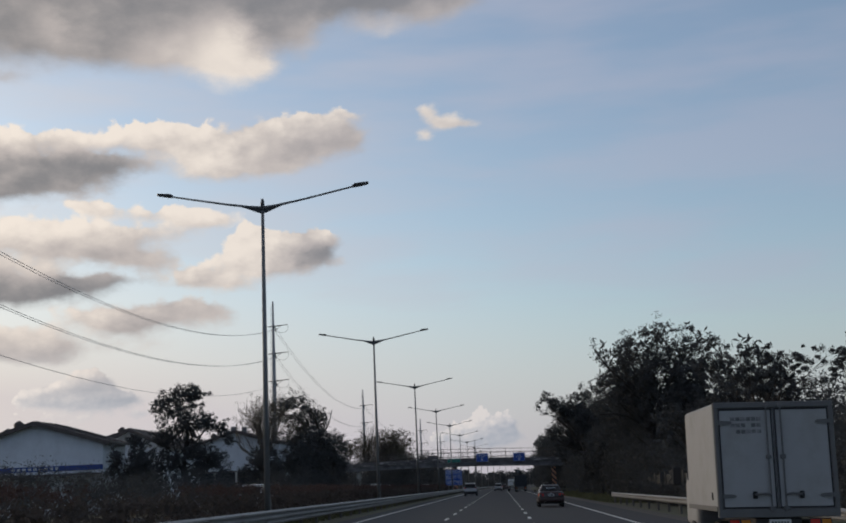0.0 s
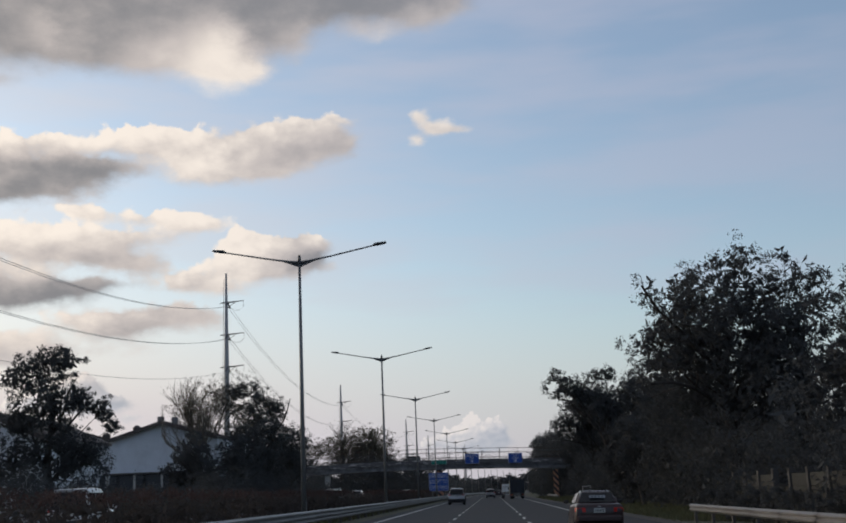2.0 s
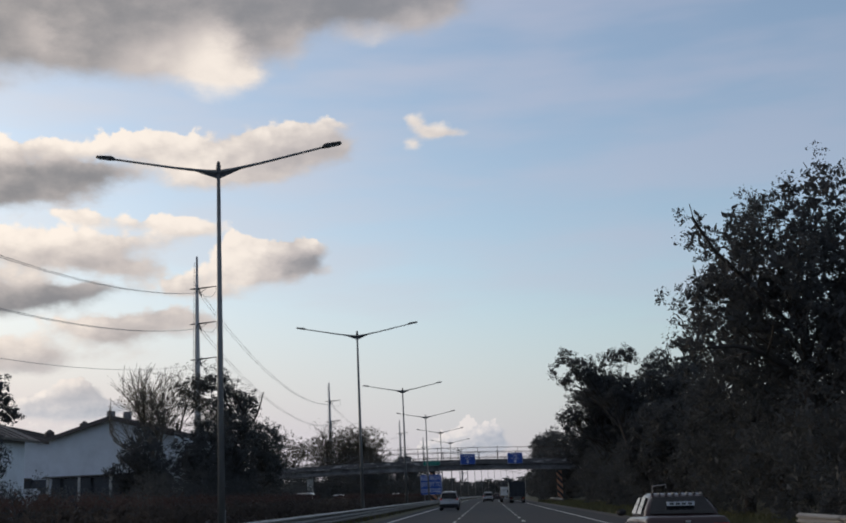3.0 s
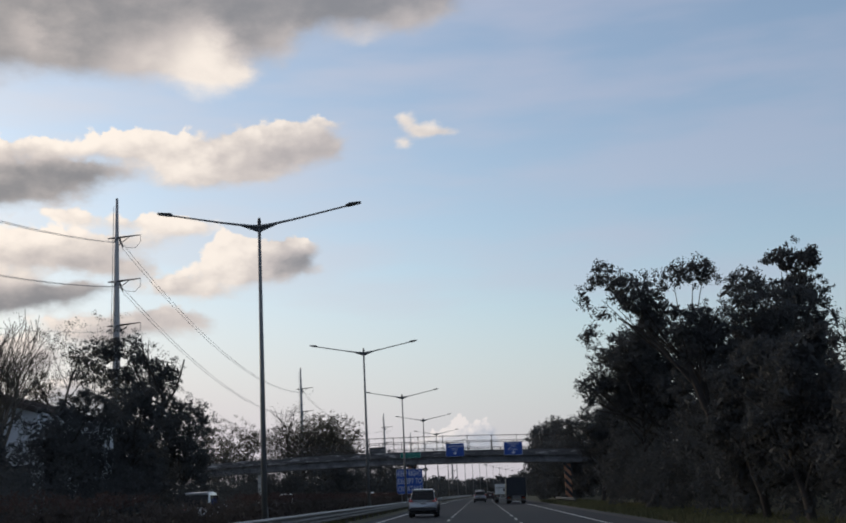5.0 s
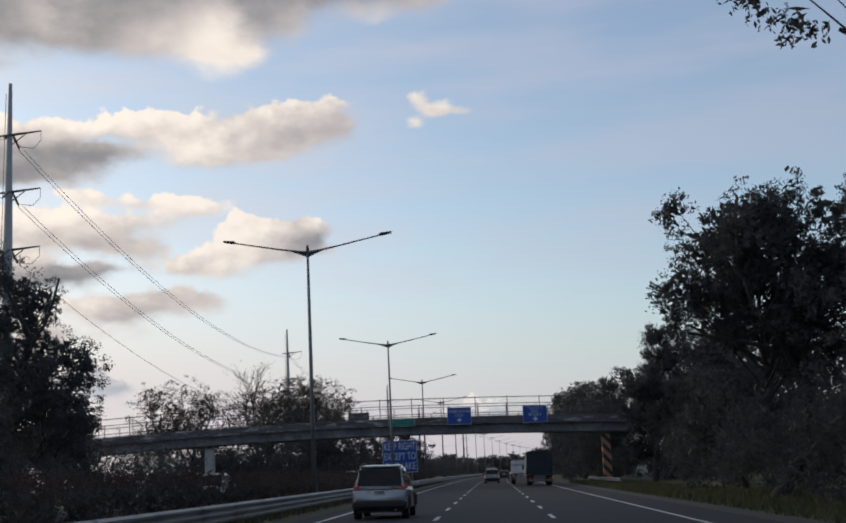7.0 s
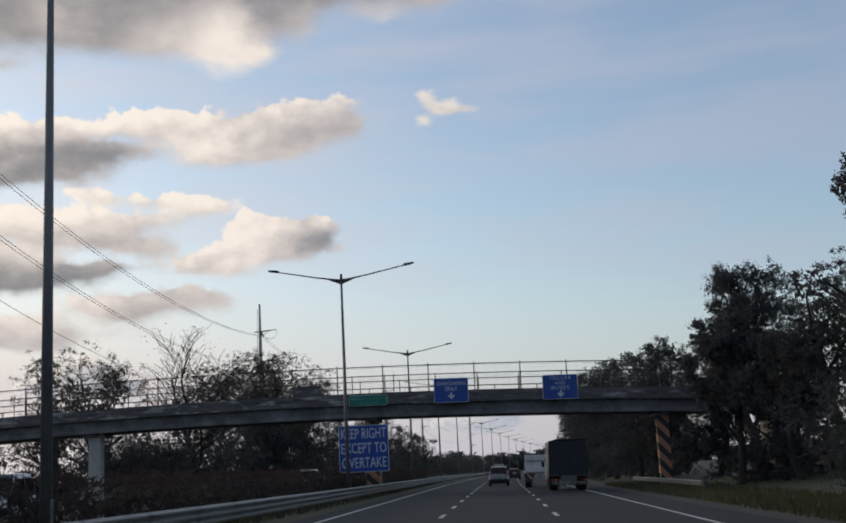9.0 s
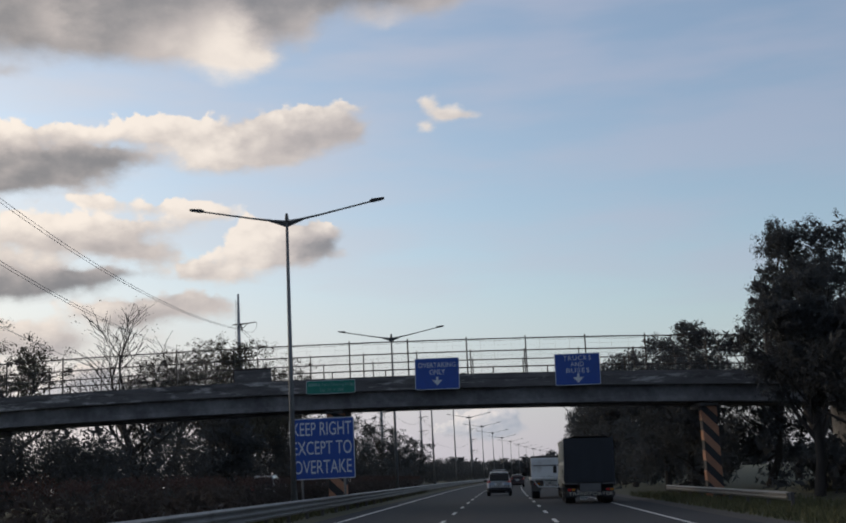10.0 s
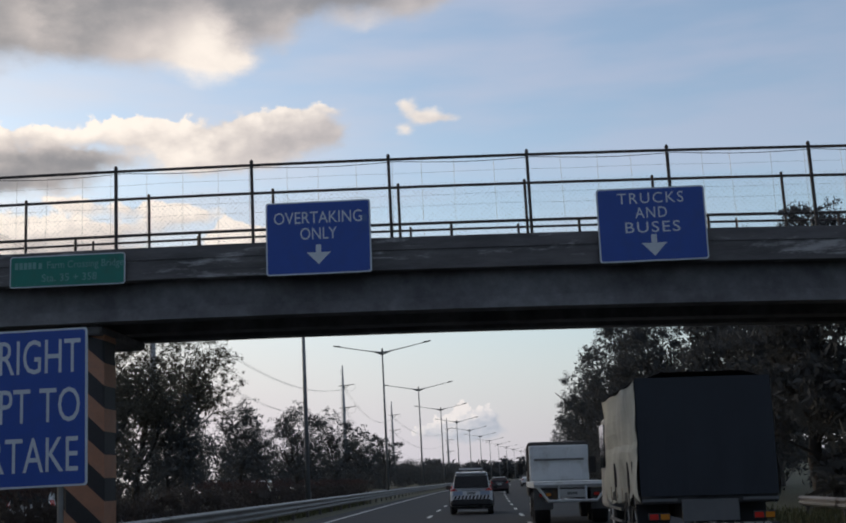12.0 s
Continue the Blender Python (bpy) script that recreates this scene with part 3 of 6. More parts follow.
def guard_rail(x, ys, top, label, face, profile=W_BEAM):
    """A W-beam on posts, its ribs towards the lane (face: +1 right, -1 left)."""
    rail = thing("guard_rail", (0, 0, 0), label, "guard rail", "guard rails along the road")
    steps = np.arange(ys[0], ys[1] + 0.01, 4.0)
    post = M().box(-0.06, 0.06, -0.075, 0.075, -0.3, top - 0.02, 0.012)
    post_mesh = post.mesh("post", RAIL_POST)
    spacer_mesh = M().box(-0.05, 0.05, -0.06, 0.06, top - 0.33, top - 0.03, 0.01).mesh("spacer", GALV)
    for a, b in zip(steps[:-1], steps[1:]):
        m = M()
        rings = []
        for y in (a - 0.12, b + 0.12):
            base = ground_z(x) + top - 0.31
            front = [(x + bend(y) + face * (px + 0.0), y, base + pz) for px, pz in profile]
            back = [(px_ - face * 0.006, y_, z_) for px_, y_, z_ in front[::-1]]
            rings.append(front + back)
        m.loft(rings)
        part("beam", m, GALV, rail)
    for y in steps:
        p = part("post", post_mesh, GALV, rail)
        p.location = (x + bend(y) - face * 0.17, y, ground_z(x))
        s = part("spacer", spacer_mesh, GALV, rail)
        s.location = (x + bend(y) - face * 0.06, y, ground_z(x))
    return rail


guard_rail(-7.55, (-8, 520), 0.78, "long galvanised W-beam guard rail along the hedged median", 1, THRIE_BEAM)
guard_rail(8.6, (12, 88), 0.80, "galvanised W-beam guard rail before a precast wall", -1)
guard_rail(10.4, (226, 258), 0.72, "short galvanised guard rail shielding the striped bridge pier", -1)

# ---------------------------------------------------------------- street lamps


def street_lamp():
    lamp = thing("street_lamp", (0, 0, 0), "tall grey steel street lamp with two upswept arms", "street lamp", "street lamps in the median")
    m = M()
    m.tube([(0, 0, 0), (0, 0, 6.5), (0, 0, 13.2)], [0.135, 0.105, 0.065], 12)
    part("pole", m, POLE, lamp, smooth=True)
    part("base_plate", M().box(-0.25, 0.25, -0.25, 0.25, 0, 0.04, 0.01), POLE, lamp)
    part("access_door", M().box(0.10, 0.142, -0.07, 0.07, 0.6, 1.1, 0.01), POLE, lamp)
    part("pole_cap", M().tube([(0, 0, 13.15), (0, 0, 13.42), (0, 0, 13.6)], [0.085, 0.085, 0.05], 10), LAMP_HEAD, lamp)
    for s in (-1, 1):
        arm = M()
        arm.tube([(0, 0, 13.2), (s * 0.55, 0, 13.28), (s * 1.6, 0, 13.46), (s * 3.9, 0, 13.92)], [0.085, 0.06, 0.045, 0.038], 8)
        a = part("arm", arm, POLE, lamp, smooth=True)
        g = M()
        g.slab([(s * 0.03, 12.95), (s * 0.9, 13.30), (s * 0.9, 13.36), (s * 0.03, 13.2)], -0.012, 0.012)
        part("gusset", g, LAMP_HEAD, a)
        head = M()
        head.loft([[(s * px, py, 13.90 + (px - 3.7) * 0.19 + pz) for py, pz in ((-w, 0), (-w * 0.8, h), (w * 0.8, h), (w, 0), (w * 0.9, -0.05), (-w * 0.9, -0.05))]
                   for px, w, h in ((3.84, 0.04, 0.04), (3.95, 0.11, 0.09), (4.2, 0.13, 0.06), (4.5, 0.11, 0.03), (4.54, 0.06, 0.015))])
        hd = part("lamp_head", head, LAMP_HEAD, lamp, smooth=False)
        ln = M()
        ln.box(4.02, 4.46, -0.09, 0.09, 13.88, 13.9)
        for i, (px, py, pz) in enumerate(ln.v):
            ln.v[i] = (s * px, py, pz + (px - 3.7) * 0.19 - 0.045)
        part("lens", ln, LENS, hd)
    return lamp


first = street_lamp()
LAMP_SHIFT = {1: 0.32, 2: -0.05, 3: 0.0, 4: -0.06, 5: 0.09}
for k in range(1, 22):
    y = 0.9 + 46.5 * k + {2: 0.55, 3: -0.8}.get(k, 0.0)
    LAMP_X = -9.28 + LAMP_SHIFT.get(k, 0.0 if k < 6 else 0.42)
    p = pose(LAMP_X + bend(y), y, ground_z(LAMP_X) + 0.0, 0, 0, -math.degrees(math.atan(2e-4 * max(0, y - 262))))
    if k == 1:
        first.matrix_basis = p
    else:
        copy_thing(first, p)

# ---------------------------------------------------------------- transmission line
TOWERS = [(-43.5, 9.0, 39.6), (-43.5, 229.0, 39.6), (-42.0, 369.0, 33.0), (-33.4, 509.0, 31.0), (-32.0, 649.0, 31.0), (-16.0, 789.0, 31.0)]


def transmission_pole(x, y, top):
    t = thing("transmission_pole", (x, y, 0.31), "tall tapered steel transmission pole with three crossarms", "utility pole", "transmission poles beside the road")
    top -= 0.31
    part("shaft", M().tube([(0, 0, 0), (0, 0, top * 0.6), (0, 0, top)], [0.62, 0.42, 0.16], 12), STEEL_POLE, t, smooth=True)
    part("ladder_cable", M().tube([(-0.75, 0, 4), (-0.62, 0, top * 0.6), (-0.4, 0, top - 1)], 0.035, 5), WIRE, t)
    for drop in (5.1, 10.6, 16.1):
        z = top - drop
        arm = M()
        arm.tube([(-1.1, 0, z), (0, 0, z + 0.05), (3.0, 0, z + 0.28)], [0.07, 0.13, 0.06], 6)
        a = part("crossarm", arm, DARK_STEEL, t)
        part("brace", M().tube([(0.2, 0, z - 0.9), (1.5, 0, z + 0.05)], 0.05, 5), DARK_STEEL, a)
        jump = M()
        jump.tube([(0.45, -0.9, z - 0.55), (1.3, -0.4, z - 1.3), (2.3, 0, z - 1.35), (2.95, 0.1, z - 0.6), (3.0, 0, z + 0.2)], 0.03, 5)
        part("jumper", jump, WIRE, a)
        for s in (-1, 1):
            ins = M()
            for i in range(7):
                ins.tube([(0.25, s * (0.35 + 0.2 * i), z - 0.12 * i), (0.25, s * (0.42 + 0.2 * i), z - 0.12 * i - 0.03)], 0.12, 8)
            ins.tube([(0.2, s * 0.1, z), (0.25, s * 1.75, z - 0.9)], 0.035, 5)
            part("insulator", ins, INSULATOR, a)
    return t


for tx, ty, tz in TOWERS:
    transmission_pole(tx, ty, tz)
for (x0, y0, z0), (x1, y1, z1) in zip(TOWERS[:-1], TOWERS[1:]):
    for drop in (5.1, 10.6, 16.1):
        for off in (0.10, 0.58) if drop < 16 else (0.3,):
            pts = []
            for i in range(25):
                u = i / 24
                pts.append((x0 + (x1 - x0) * u + 0.1 + off, y0 + 1.7 + (y1 - y0 - 3.4) * u, (z0 + (z1 - z0) * u) - drop - 0.95 - ({5.1: 10.2, 10.6: 9.4, 16.1: 8.2}[drop] if y0 < 100 else 4.4) * 4 * u * (1 - u)))
            w = part("power_line", M().tube(pts, 0.026, 6), WIRE, smooth=True, fix=False)
            tagged(w, "sagging bare aluminium conductor between transmission poles", "power line", "power lines")

# ---------------------------------------------------------------- the overpass
BY0, BY1 = 245.5, 250.6        # front and back of the bridge


def deck(x):
    """Top of the kerb beam over x: a low arch."""
    return 7.25 - 8.8e-4 * (x + 15.5) ** 2


bridge = thing("overpass_bridge", (0, 0, 0), "old weathered concrete farm overpass with steel railings", "bridge")
BX = [-74 + 2.0 * k for k in range(48)]        # -74 .. 20


def bridge_beam(y0, y1, hi, lo, name, mat, xs=BX, label=""):
    m = M()
    m.loft([[(x, y0, deck(x) - lo), (x, y1, deck(x) - lo), (x, y1, deck(x) - hi), (x, y0, deck(x) - hi)] for x in xs])
    return part(name, m, mat, bridge, label)


bridge_beam(BY0 + 0.32, BY1 - 0.32, 0.35, 0.75, "deck_slab", CONCRETE)
for y in (BY0, BY1 - 0.3):
    bridge_beam(y, y + 0.3, 0.0, 0.30, "kerb_beam", FASCIA, label="blackened kerb beam with pale patches")
    bridge_beam(y + 0.025, y + 0.32, 0.304, 0.76, "fascia_beam", FASCIA)
for y in (BY0 + 0.45, BY0 + 2.8, BY1 - 0.85):
    bridge_beam(y, y + 0.4, 0.752, 1.50, "girder", CONCRETE)
    m = M()
    m.loft([[(x, y - 0.1, deck(x) - 1.66), (x, y + 0.5, deck(x) - 1.66), (x, y + 0.5, deck(x) - 1.38), (x, y - 0.06, deck(x) - 1.38)] for x in BX])
    part("girder_flange", m, CONCRETE, bridge)


def striped_pier(name, x, y, w, d, top, label):
    """A pier painted in slanting orange and black bands up to 5 m."""
    p = part(name, M().box(x - w / 2, x + w / 2, y - d / 2, y + d / 2, -0.4, top, 0.04), BLACK_PAINT, bridge, label)
    n, pitch, rise = 8, 1.08, 0.92
    for k in range(-1, n):
        z = -0.2 + pitch * k
        def clip(v):
            return max(-0.3, min(top - 0.05, v))
        band = M()
        band.slab([(x - w / 2 - 0.004, clip(z + rise)), (x + w / 2 + 0.004, clip(z)), (x + w / 2 + 0.004, clip(z + pitch / 2)), (x - w / 2 - 0.004, clip(z + rise + pitch / 2))], y - d / 2 - 0.006, y - d / 2 + 0.02)
        if clip(z + rise + pitch / 2) - clip(z) > 0.15:
            part("painted_band", band, ORANGE, p)
            for s in (-1, 1):
                side = M().box(x + s * (w / 2 - 0.01), x + s * (w / 2 + 0.005), y - d / 2 - 0.003, y + d / 2, clip(z + (rise if s < 0 else 0)), clip(z + pitch / 2 + (rise if s < 0 else 0)))
                part("painted_band", side, ORANGE, p)
    return p


for y in (246.95,):
    striped_pier("median_pier", -9.12, y, 0.95, 0.9, deck(-9) - 1.64, "square pier with orange and black hazard bands")
    striped_pier("roadside_pier", 11.45, y, 0.82, 0.85, deck(11.4) - 1.64, "square pier with orange and black hazard bands")
    part("pier", M().box(-29.75, -28.85, y - 0.4, y + 0.4, 0.2, deck(-29.5) - 1.64, 0.04), PALE_CONCRETE, bridge, "pale concrete pier")
    part("pier", M().box(-53.0, -52.0, y - 0.4, y + 0.4, 0.2, deck(-52.5) - 1.64, 0.04), PALE_CONCRETE, bridge, "pale concrete pier")
for x in (-29.5, -9.12, 11.45, -52.5):
    part("pier_cap", M().box(x - 0.5, x + 0.5, BY0 + 0.7, BY1 - 0.7, deck(x) - 1.9, deck(x) - 1.67, 0.05), CONCRETE, bridge)
part("abutment", M().box(19.0, 20.5, BY0 + 0.2, BY1 - 0.2, -0.5, deck(19.6) - 0.4, 0.03), CONCRETE, bridge)
part("abutment", M().box(-74.5, -73.2, BY0 + 0.2, BY1 - 0.2, -0.2, deck(-73.6) - 0.4, 0.03), CONCRETE, bridge)

for front, y in ((True, BY0 + 0.12), (False, BY1 - 0.12)):
    fence = thing("bridge_railing", (0, 0, 0), "rusty dark pipe railing with tall mesh fence on the overpass" if front else "rusty dark pipe railing on the overpass", "railing", "railings of the overpass")
    xs = [-73.07 + 3.25 * k for k in range(29)]
    tall = M().box(-0.035, 0.035, -0.035, 0.035, -0.2, 1.98, 0.006).mesh("fence_post", DARK_STEEL)
    cap_mesh = M().tube([(0, 0, 1.97), (0, 0, 2.03)], [0.05, 0.03], 6).mesh("post_cap", DARK_STEEL)
    for x in xs if front else ():
        o = part("fence_post", tall, DARK_STEEL, fence)
        o.location = (x, y, deck(x))
        c = part("post_cap", cap_mesh, DARK_STEEL, o)
    low_post = M().tube([(0, 0, -0.15), (0, 0, 1.34)], 0.035, 7).mesh("rail_post", DARK_STEEL)
    short_post = M().tube([(0, 0, -0.15), (0, 0, 0.36)], 0.035, 7).mesh("short_post", DARK_STEEL)
    for k in range(31):
        x = -72.66 + 2.97 * k
        o = part("rail_post", low_post, DARK_STEEL, fence)
        o.location = (x, y + 0.14, deck(x))
        x += 1.2
        o = part("short_post", short_post, DARK_STEEL, fence)
        o.location = (x, y + 0.14, deck(x))
    for h, r, dy, name in ((1.90, 0.035, 0.0, "top_rail"), (1.25, 0.034, 0.14, "middle_rail"), (0.36, 0.036, 0.14, "lower_rail")):
        if not front and name == "top_rail":
            continue
        part(name, M().tube([(x, y + dy, deck(x) + h) for x in BX[:-1]], r, 7), DARK_STEEL, fence)
    if not front:
        continue
    # the mesh: slack top strand, stay wires and a fine diagonal weave
    strand = M().tube([(x, y - 0.02, deck(x) + 1.84 - 0.06 * abs(math.sin((x + 72.9) / 3.25 * math.pi))) for x in np.arange(-72.9, 18.5, 0.65)], 0.009, 4)
    part("slack_strand", strand, DARK_STEEL, fence, fix=False)
    stays = M()
    rng = random.Random(5)
    for k in range(112):
        x = -72.9 + 0.81 * k + rng.uniform(-0.1, 0.1)
        stays.tube([(x, y - 0.02, deck(x) + 0.02), (x + rng.uniform(-0.05, 0.05), y - 0.02, deck(x) + 1.86)], 0.0045, 3, False)
    tagged(part("stay_wire", stays, WIRE, fence, fix=False), kind="stuff")
    weave = M()
    for k in range(760):
        x = -73 + 0.12 * k
        for s in (-1, 1):
            weave.tube([(x, y - 0.015, deck(x) + 0.03), (x + s * 1.25, y - 0.015, deck(x) + 1.28)], 0.0017, 3, False)
    tagged(part("wire_mesh", weave, WIRE, fence, fix=False), kind="stuff")
    for h in (0.75, 1.0, 1.55):
        part("line_wire", M().tube([(x, y - 0.02, deck(x) + h + 0.012 * math.sin(x * 1.7)) for x in np.arange(-72.9, 18.5, 1.3)], 0.003, 3), WIRE, fence, fix=False)

# dark cabinet panel tied to the railing over the median
panel = thing("railing_panel", (-13.5, BY0 + 0.02, deck(-13.5)), "weathered grey-brown panel tied to the overpass railing", "panel")
part("sheet", M().box(-1.05, 1.05, 0.0, 0.04, 0.0, 0.72, 0.01), FASCIA, panel)
part("frame", M().box(-1.03, 1.03, -0.015, 0.0, 0.66, 0.74, 0.006), DARK_STEEL, panel)

# ---------------------------------------------------------------- signs


def rounded(w, h, r, n=5):
    pts = []
    for cx, cz, a0 in ((w / 2 - r, h / 2 - r, 0), (-w / 2 + r, h / 2 - r, 90), (-w / 2 + r, -h / 2 + r, 180), (w / 2 - r, -h / 2 + r, 270)):
        pts += [(cx + r * math.cos(radians(a0 + 90 * i / n)), cz + r * math.sin(radians(a0 + 90 * i / n))) for i in range(n + 1)]
    return pts


def board(name, x, y, z, w, h, mat, label, border=0.035, lean=0.0, hang=True):
    s = thing(name, (x, y, z), label, "road sign")
    s.rotation_euler = (0, radians(lean), 0)
    part("border", M().slab(rounded(w, h, 0.07), -0.012, 0.03), SIGN_WHITE, s)
    part("panel", M().slab(rounded(w - 2 * border, h - 2 * border, 0.05), -0.018, -0.0125), mat, s)
    for dz in (-h * 0.28, h * 0.28):
        part("stiffener", M().box(-w * 0.46, w * 0.46, 0.031, 0.08, dz - 0.03, dz + 0.03), GALV, s)
    for dx in (-w * 0.35, w * 0.35) if hang else ():
        part("hanger", M().box(dx - 0.03, dx + 0.03, 0.08, 0.2, -h * 0.5, h * 0.3, 0.005), GALV, s)
    return s


def arrow(parent, x, z, w, h):
    m = M().slab([(x, z), (x + w / 2, z + h * 0.62), (x + w * 0.11, z + h * 0.60), (x + w * 0.11, z + h), (x - w * 0.11, z + h), (x - w * 0.11, z + h * 0.60), (x - w / 2, z + h * 0.62)], -0.026, -0.0185)
    part("arrow", m, SIGN_WHITE, parent)


def line_of(parent, words, z, size, width, mat=SIGN_WHITE, spacing=1.0):
    text("lettering", words, size, mat, parent, (0, -0.022, z), width, 0.003, spacing)


s = board("overtaking_sign", -3.25, BY0 - 0.15, 7.15, 2.44, 1.72, SIGN_BLUE, "blue overhead sign reading overtaking only with white down arrow", lean=0.8)
line_of(s, "OVERTAKING", 0.46, 0.40, 2.05)
line_of(s, "ONLY", 0.08, 0.40, 0.85)
arrow(s, 0.0, -0.63, 0.56, 0.46)
part("faded_patch", M().box(1.02, 1.14, -0.022, -0.0185, 0.34, 0.5), STRIPE_BLUE, s)
s = board("trucks_sign", 4.40, BY0 - 0.15, 6.99, 2.46, 1.72, SIGN_BLUE, "blue overhead sign reading trucks and buses with white down arrow", lean=0.8)
line_of(s, "TRUCKS", 0.60, 0.36, 1.50, spacing=1.2)
line_of(s, "AND", 0.26, 0.36, 0.72, spacing=1.15)
line_of(s, "BUSES", -0.08, 0.36, 1.24, spacing=1.15)
arrow(s, 0.02, -0.74, 0.58, 0.50)
s = board("bridge_name_sign", -9.15, BY0 - 0.10, 6.74, 2.72, 0.74, SIGN_GREEN, "faded green bridge name plate with pale lettering", 0.025, lean=0.8)
m = M()
for i in range(5):
    m.box(-1.24 + 0.105 * i, -1.16 + 0.105 * i, -0.024, -0.0185, 0.06, 0.22)
m.box(-0.68, -0.6, -0.024, -0.0185, 0.06, 0.2)
part("unreadable_word", m, SIGN_FADED, s)
text("lettering", "Farm Crossing Bridge", 0.24, SIGN_FADED, s, (0.42, -0.022, 0.135), 1.80, 0.003)
text("lettering", "Sta. 35 + 358", 0.25, SIGN_FADED, s, (0.05, -0.022, -0.17), 1.30, 0.003)
s = board("lane_rule_sign", -9.2, 242.0, 3.32, 3.36, 3.12, SIGN_BLUE, "large blue median board with three lines of white lettering", 0.04, lean=0.0, hang=False)
line_of(s, "KEEP RIGHT", 0.97, 0.98, 3.06)
line_of(s, "EXCEPT TO", 0.0, 0.98, 3.06)
line_of(s, "OVERTAKE", -0.97, 0.98, 3.0)
for x in (-1.1, 1.1):
    part("post", M().tube([(x, 0.14, -3.2), (x, 0.14, 1.4)], 0.06, 8), GALV, s)

# ---------------------------------------------------------------- trees
def leaf_cloud(centres, per, size, rng, flat=0.75, corners=4):
    """Many small leaves, pointed at both ends or three-cornered, scattered in clumps; centres: rows of x, y, z, radius."""
    c = np.repeat(np.asarray(centres), per, axis=0)
    n = len(c)
    d = rng.normal(size=(n, 3))
    d /= np.linalg.norm(d, axis=1)[:, None]
    r = c[:, 3] * rng.random(n) ** 0.62
    p = c[:, :3] + d * r[:, None] * np.array([1, 1, flat])
    a = rng.normal(size=(n, 3))
    a[:, 2] -= 0.5
    a /= np.linalg.norm(a, axis=1)[:, None]
    b = np.cross(a, rng.normal(size=(n, 3)))
    b /= np.linalg.norm(b, axis=1)[:, None] + 1e-9
    s = size * (0.6 + 0.8 * rng.random(n))[:, None]
    if corners == 3:
        return np.stack([p - a * s, p + b * s * 0.66, p + a * s], axis=1).reshape(-1, 3)
    return np.stack([p - a * s, p + b * s * 0.42, p + a * s, p - b * s * 0.42], axis=1).reshape(-1, 3)


def leaf_mesh(name, v, mat, corners=4):
    me = bpy.data.meshes.new(name)
    n = len(v) // corners
    me.vertices.add(corners * n)
    me.vertices.foreach_set("co", v.astype(np.float32).ravel())
    me.loops.add(corners * n)
    me.loops.foreach_set("vertex_index", np.arange(corners * n, dtype=np.int32))
    me.polygons.add(n)
    me.polygons.foreach_set("loop_start", np.arange(0, corners * n, corners, dtype=np.int32))
    me.update(calc_edges=True)
    me.materials.append(mat)
    return me


def grow(rng, height, spread, lean, limbs, levels, start=0.3):
    """Trunk and limbs as tubes; returns the tubes and the limb ends with the reach of each."""
    tubes, tips = [], []

    def limb(p, d, length, r, level):
        pts, rad = [tuple(p)], [r]
        for i in range(4 if level < 2 else 2):
            d = (d + Vector(rng.normal(size=3) * 0.16) + Vector((0, 0, 0.06))).normalized()
            p = p + d * length / (4 if level < 2 else 2)
            pts.append(tuple(p))
            rad.append(r * (1 - (0.14 if level < 2 else 0.28) * (i + 1)))
        tubes.append((pts, rad))
        if level >= levels:
            tips.append((*p, length))
            return
        for k in range(limbs if level else limbs + 2):
            u = rng.uniform(0.35, 1.0) if level else rng.uniform(start, 1.0)
            q = Vector(pts[0]).lerp(Vector(pts[-1]), u) if u < 0.95 else Vector(pts[-1])
            n = len(pts) - 1
            i = min(n - 1, int(u * n))
            q = Vector(pts[i]).lerp(Vector(pts[i + 1]), u * n - i)
            ang = rng.uniform(0, 2 * math.pi)
            tilt = rng.uniform(0.5, 1.15) * spread
            e = (d + Vector((math.cos(ang), math.sin(ang), 0.1)) * tilt).normalized()
            limb(q, e, length * rng.uniform(0.42, 0.68), rad[i] * 0.5, level + 1)

    limb(Vector((0, 0, 0)), Vector((lean[0], lean[1], 1)).normalized(), height * 0.62, 0.022 * height + 0.05, 0)
    return tubes, tips


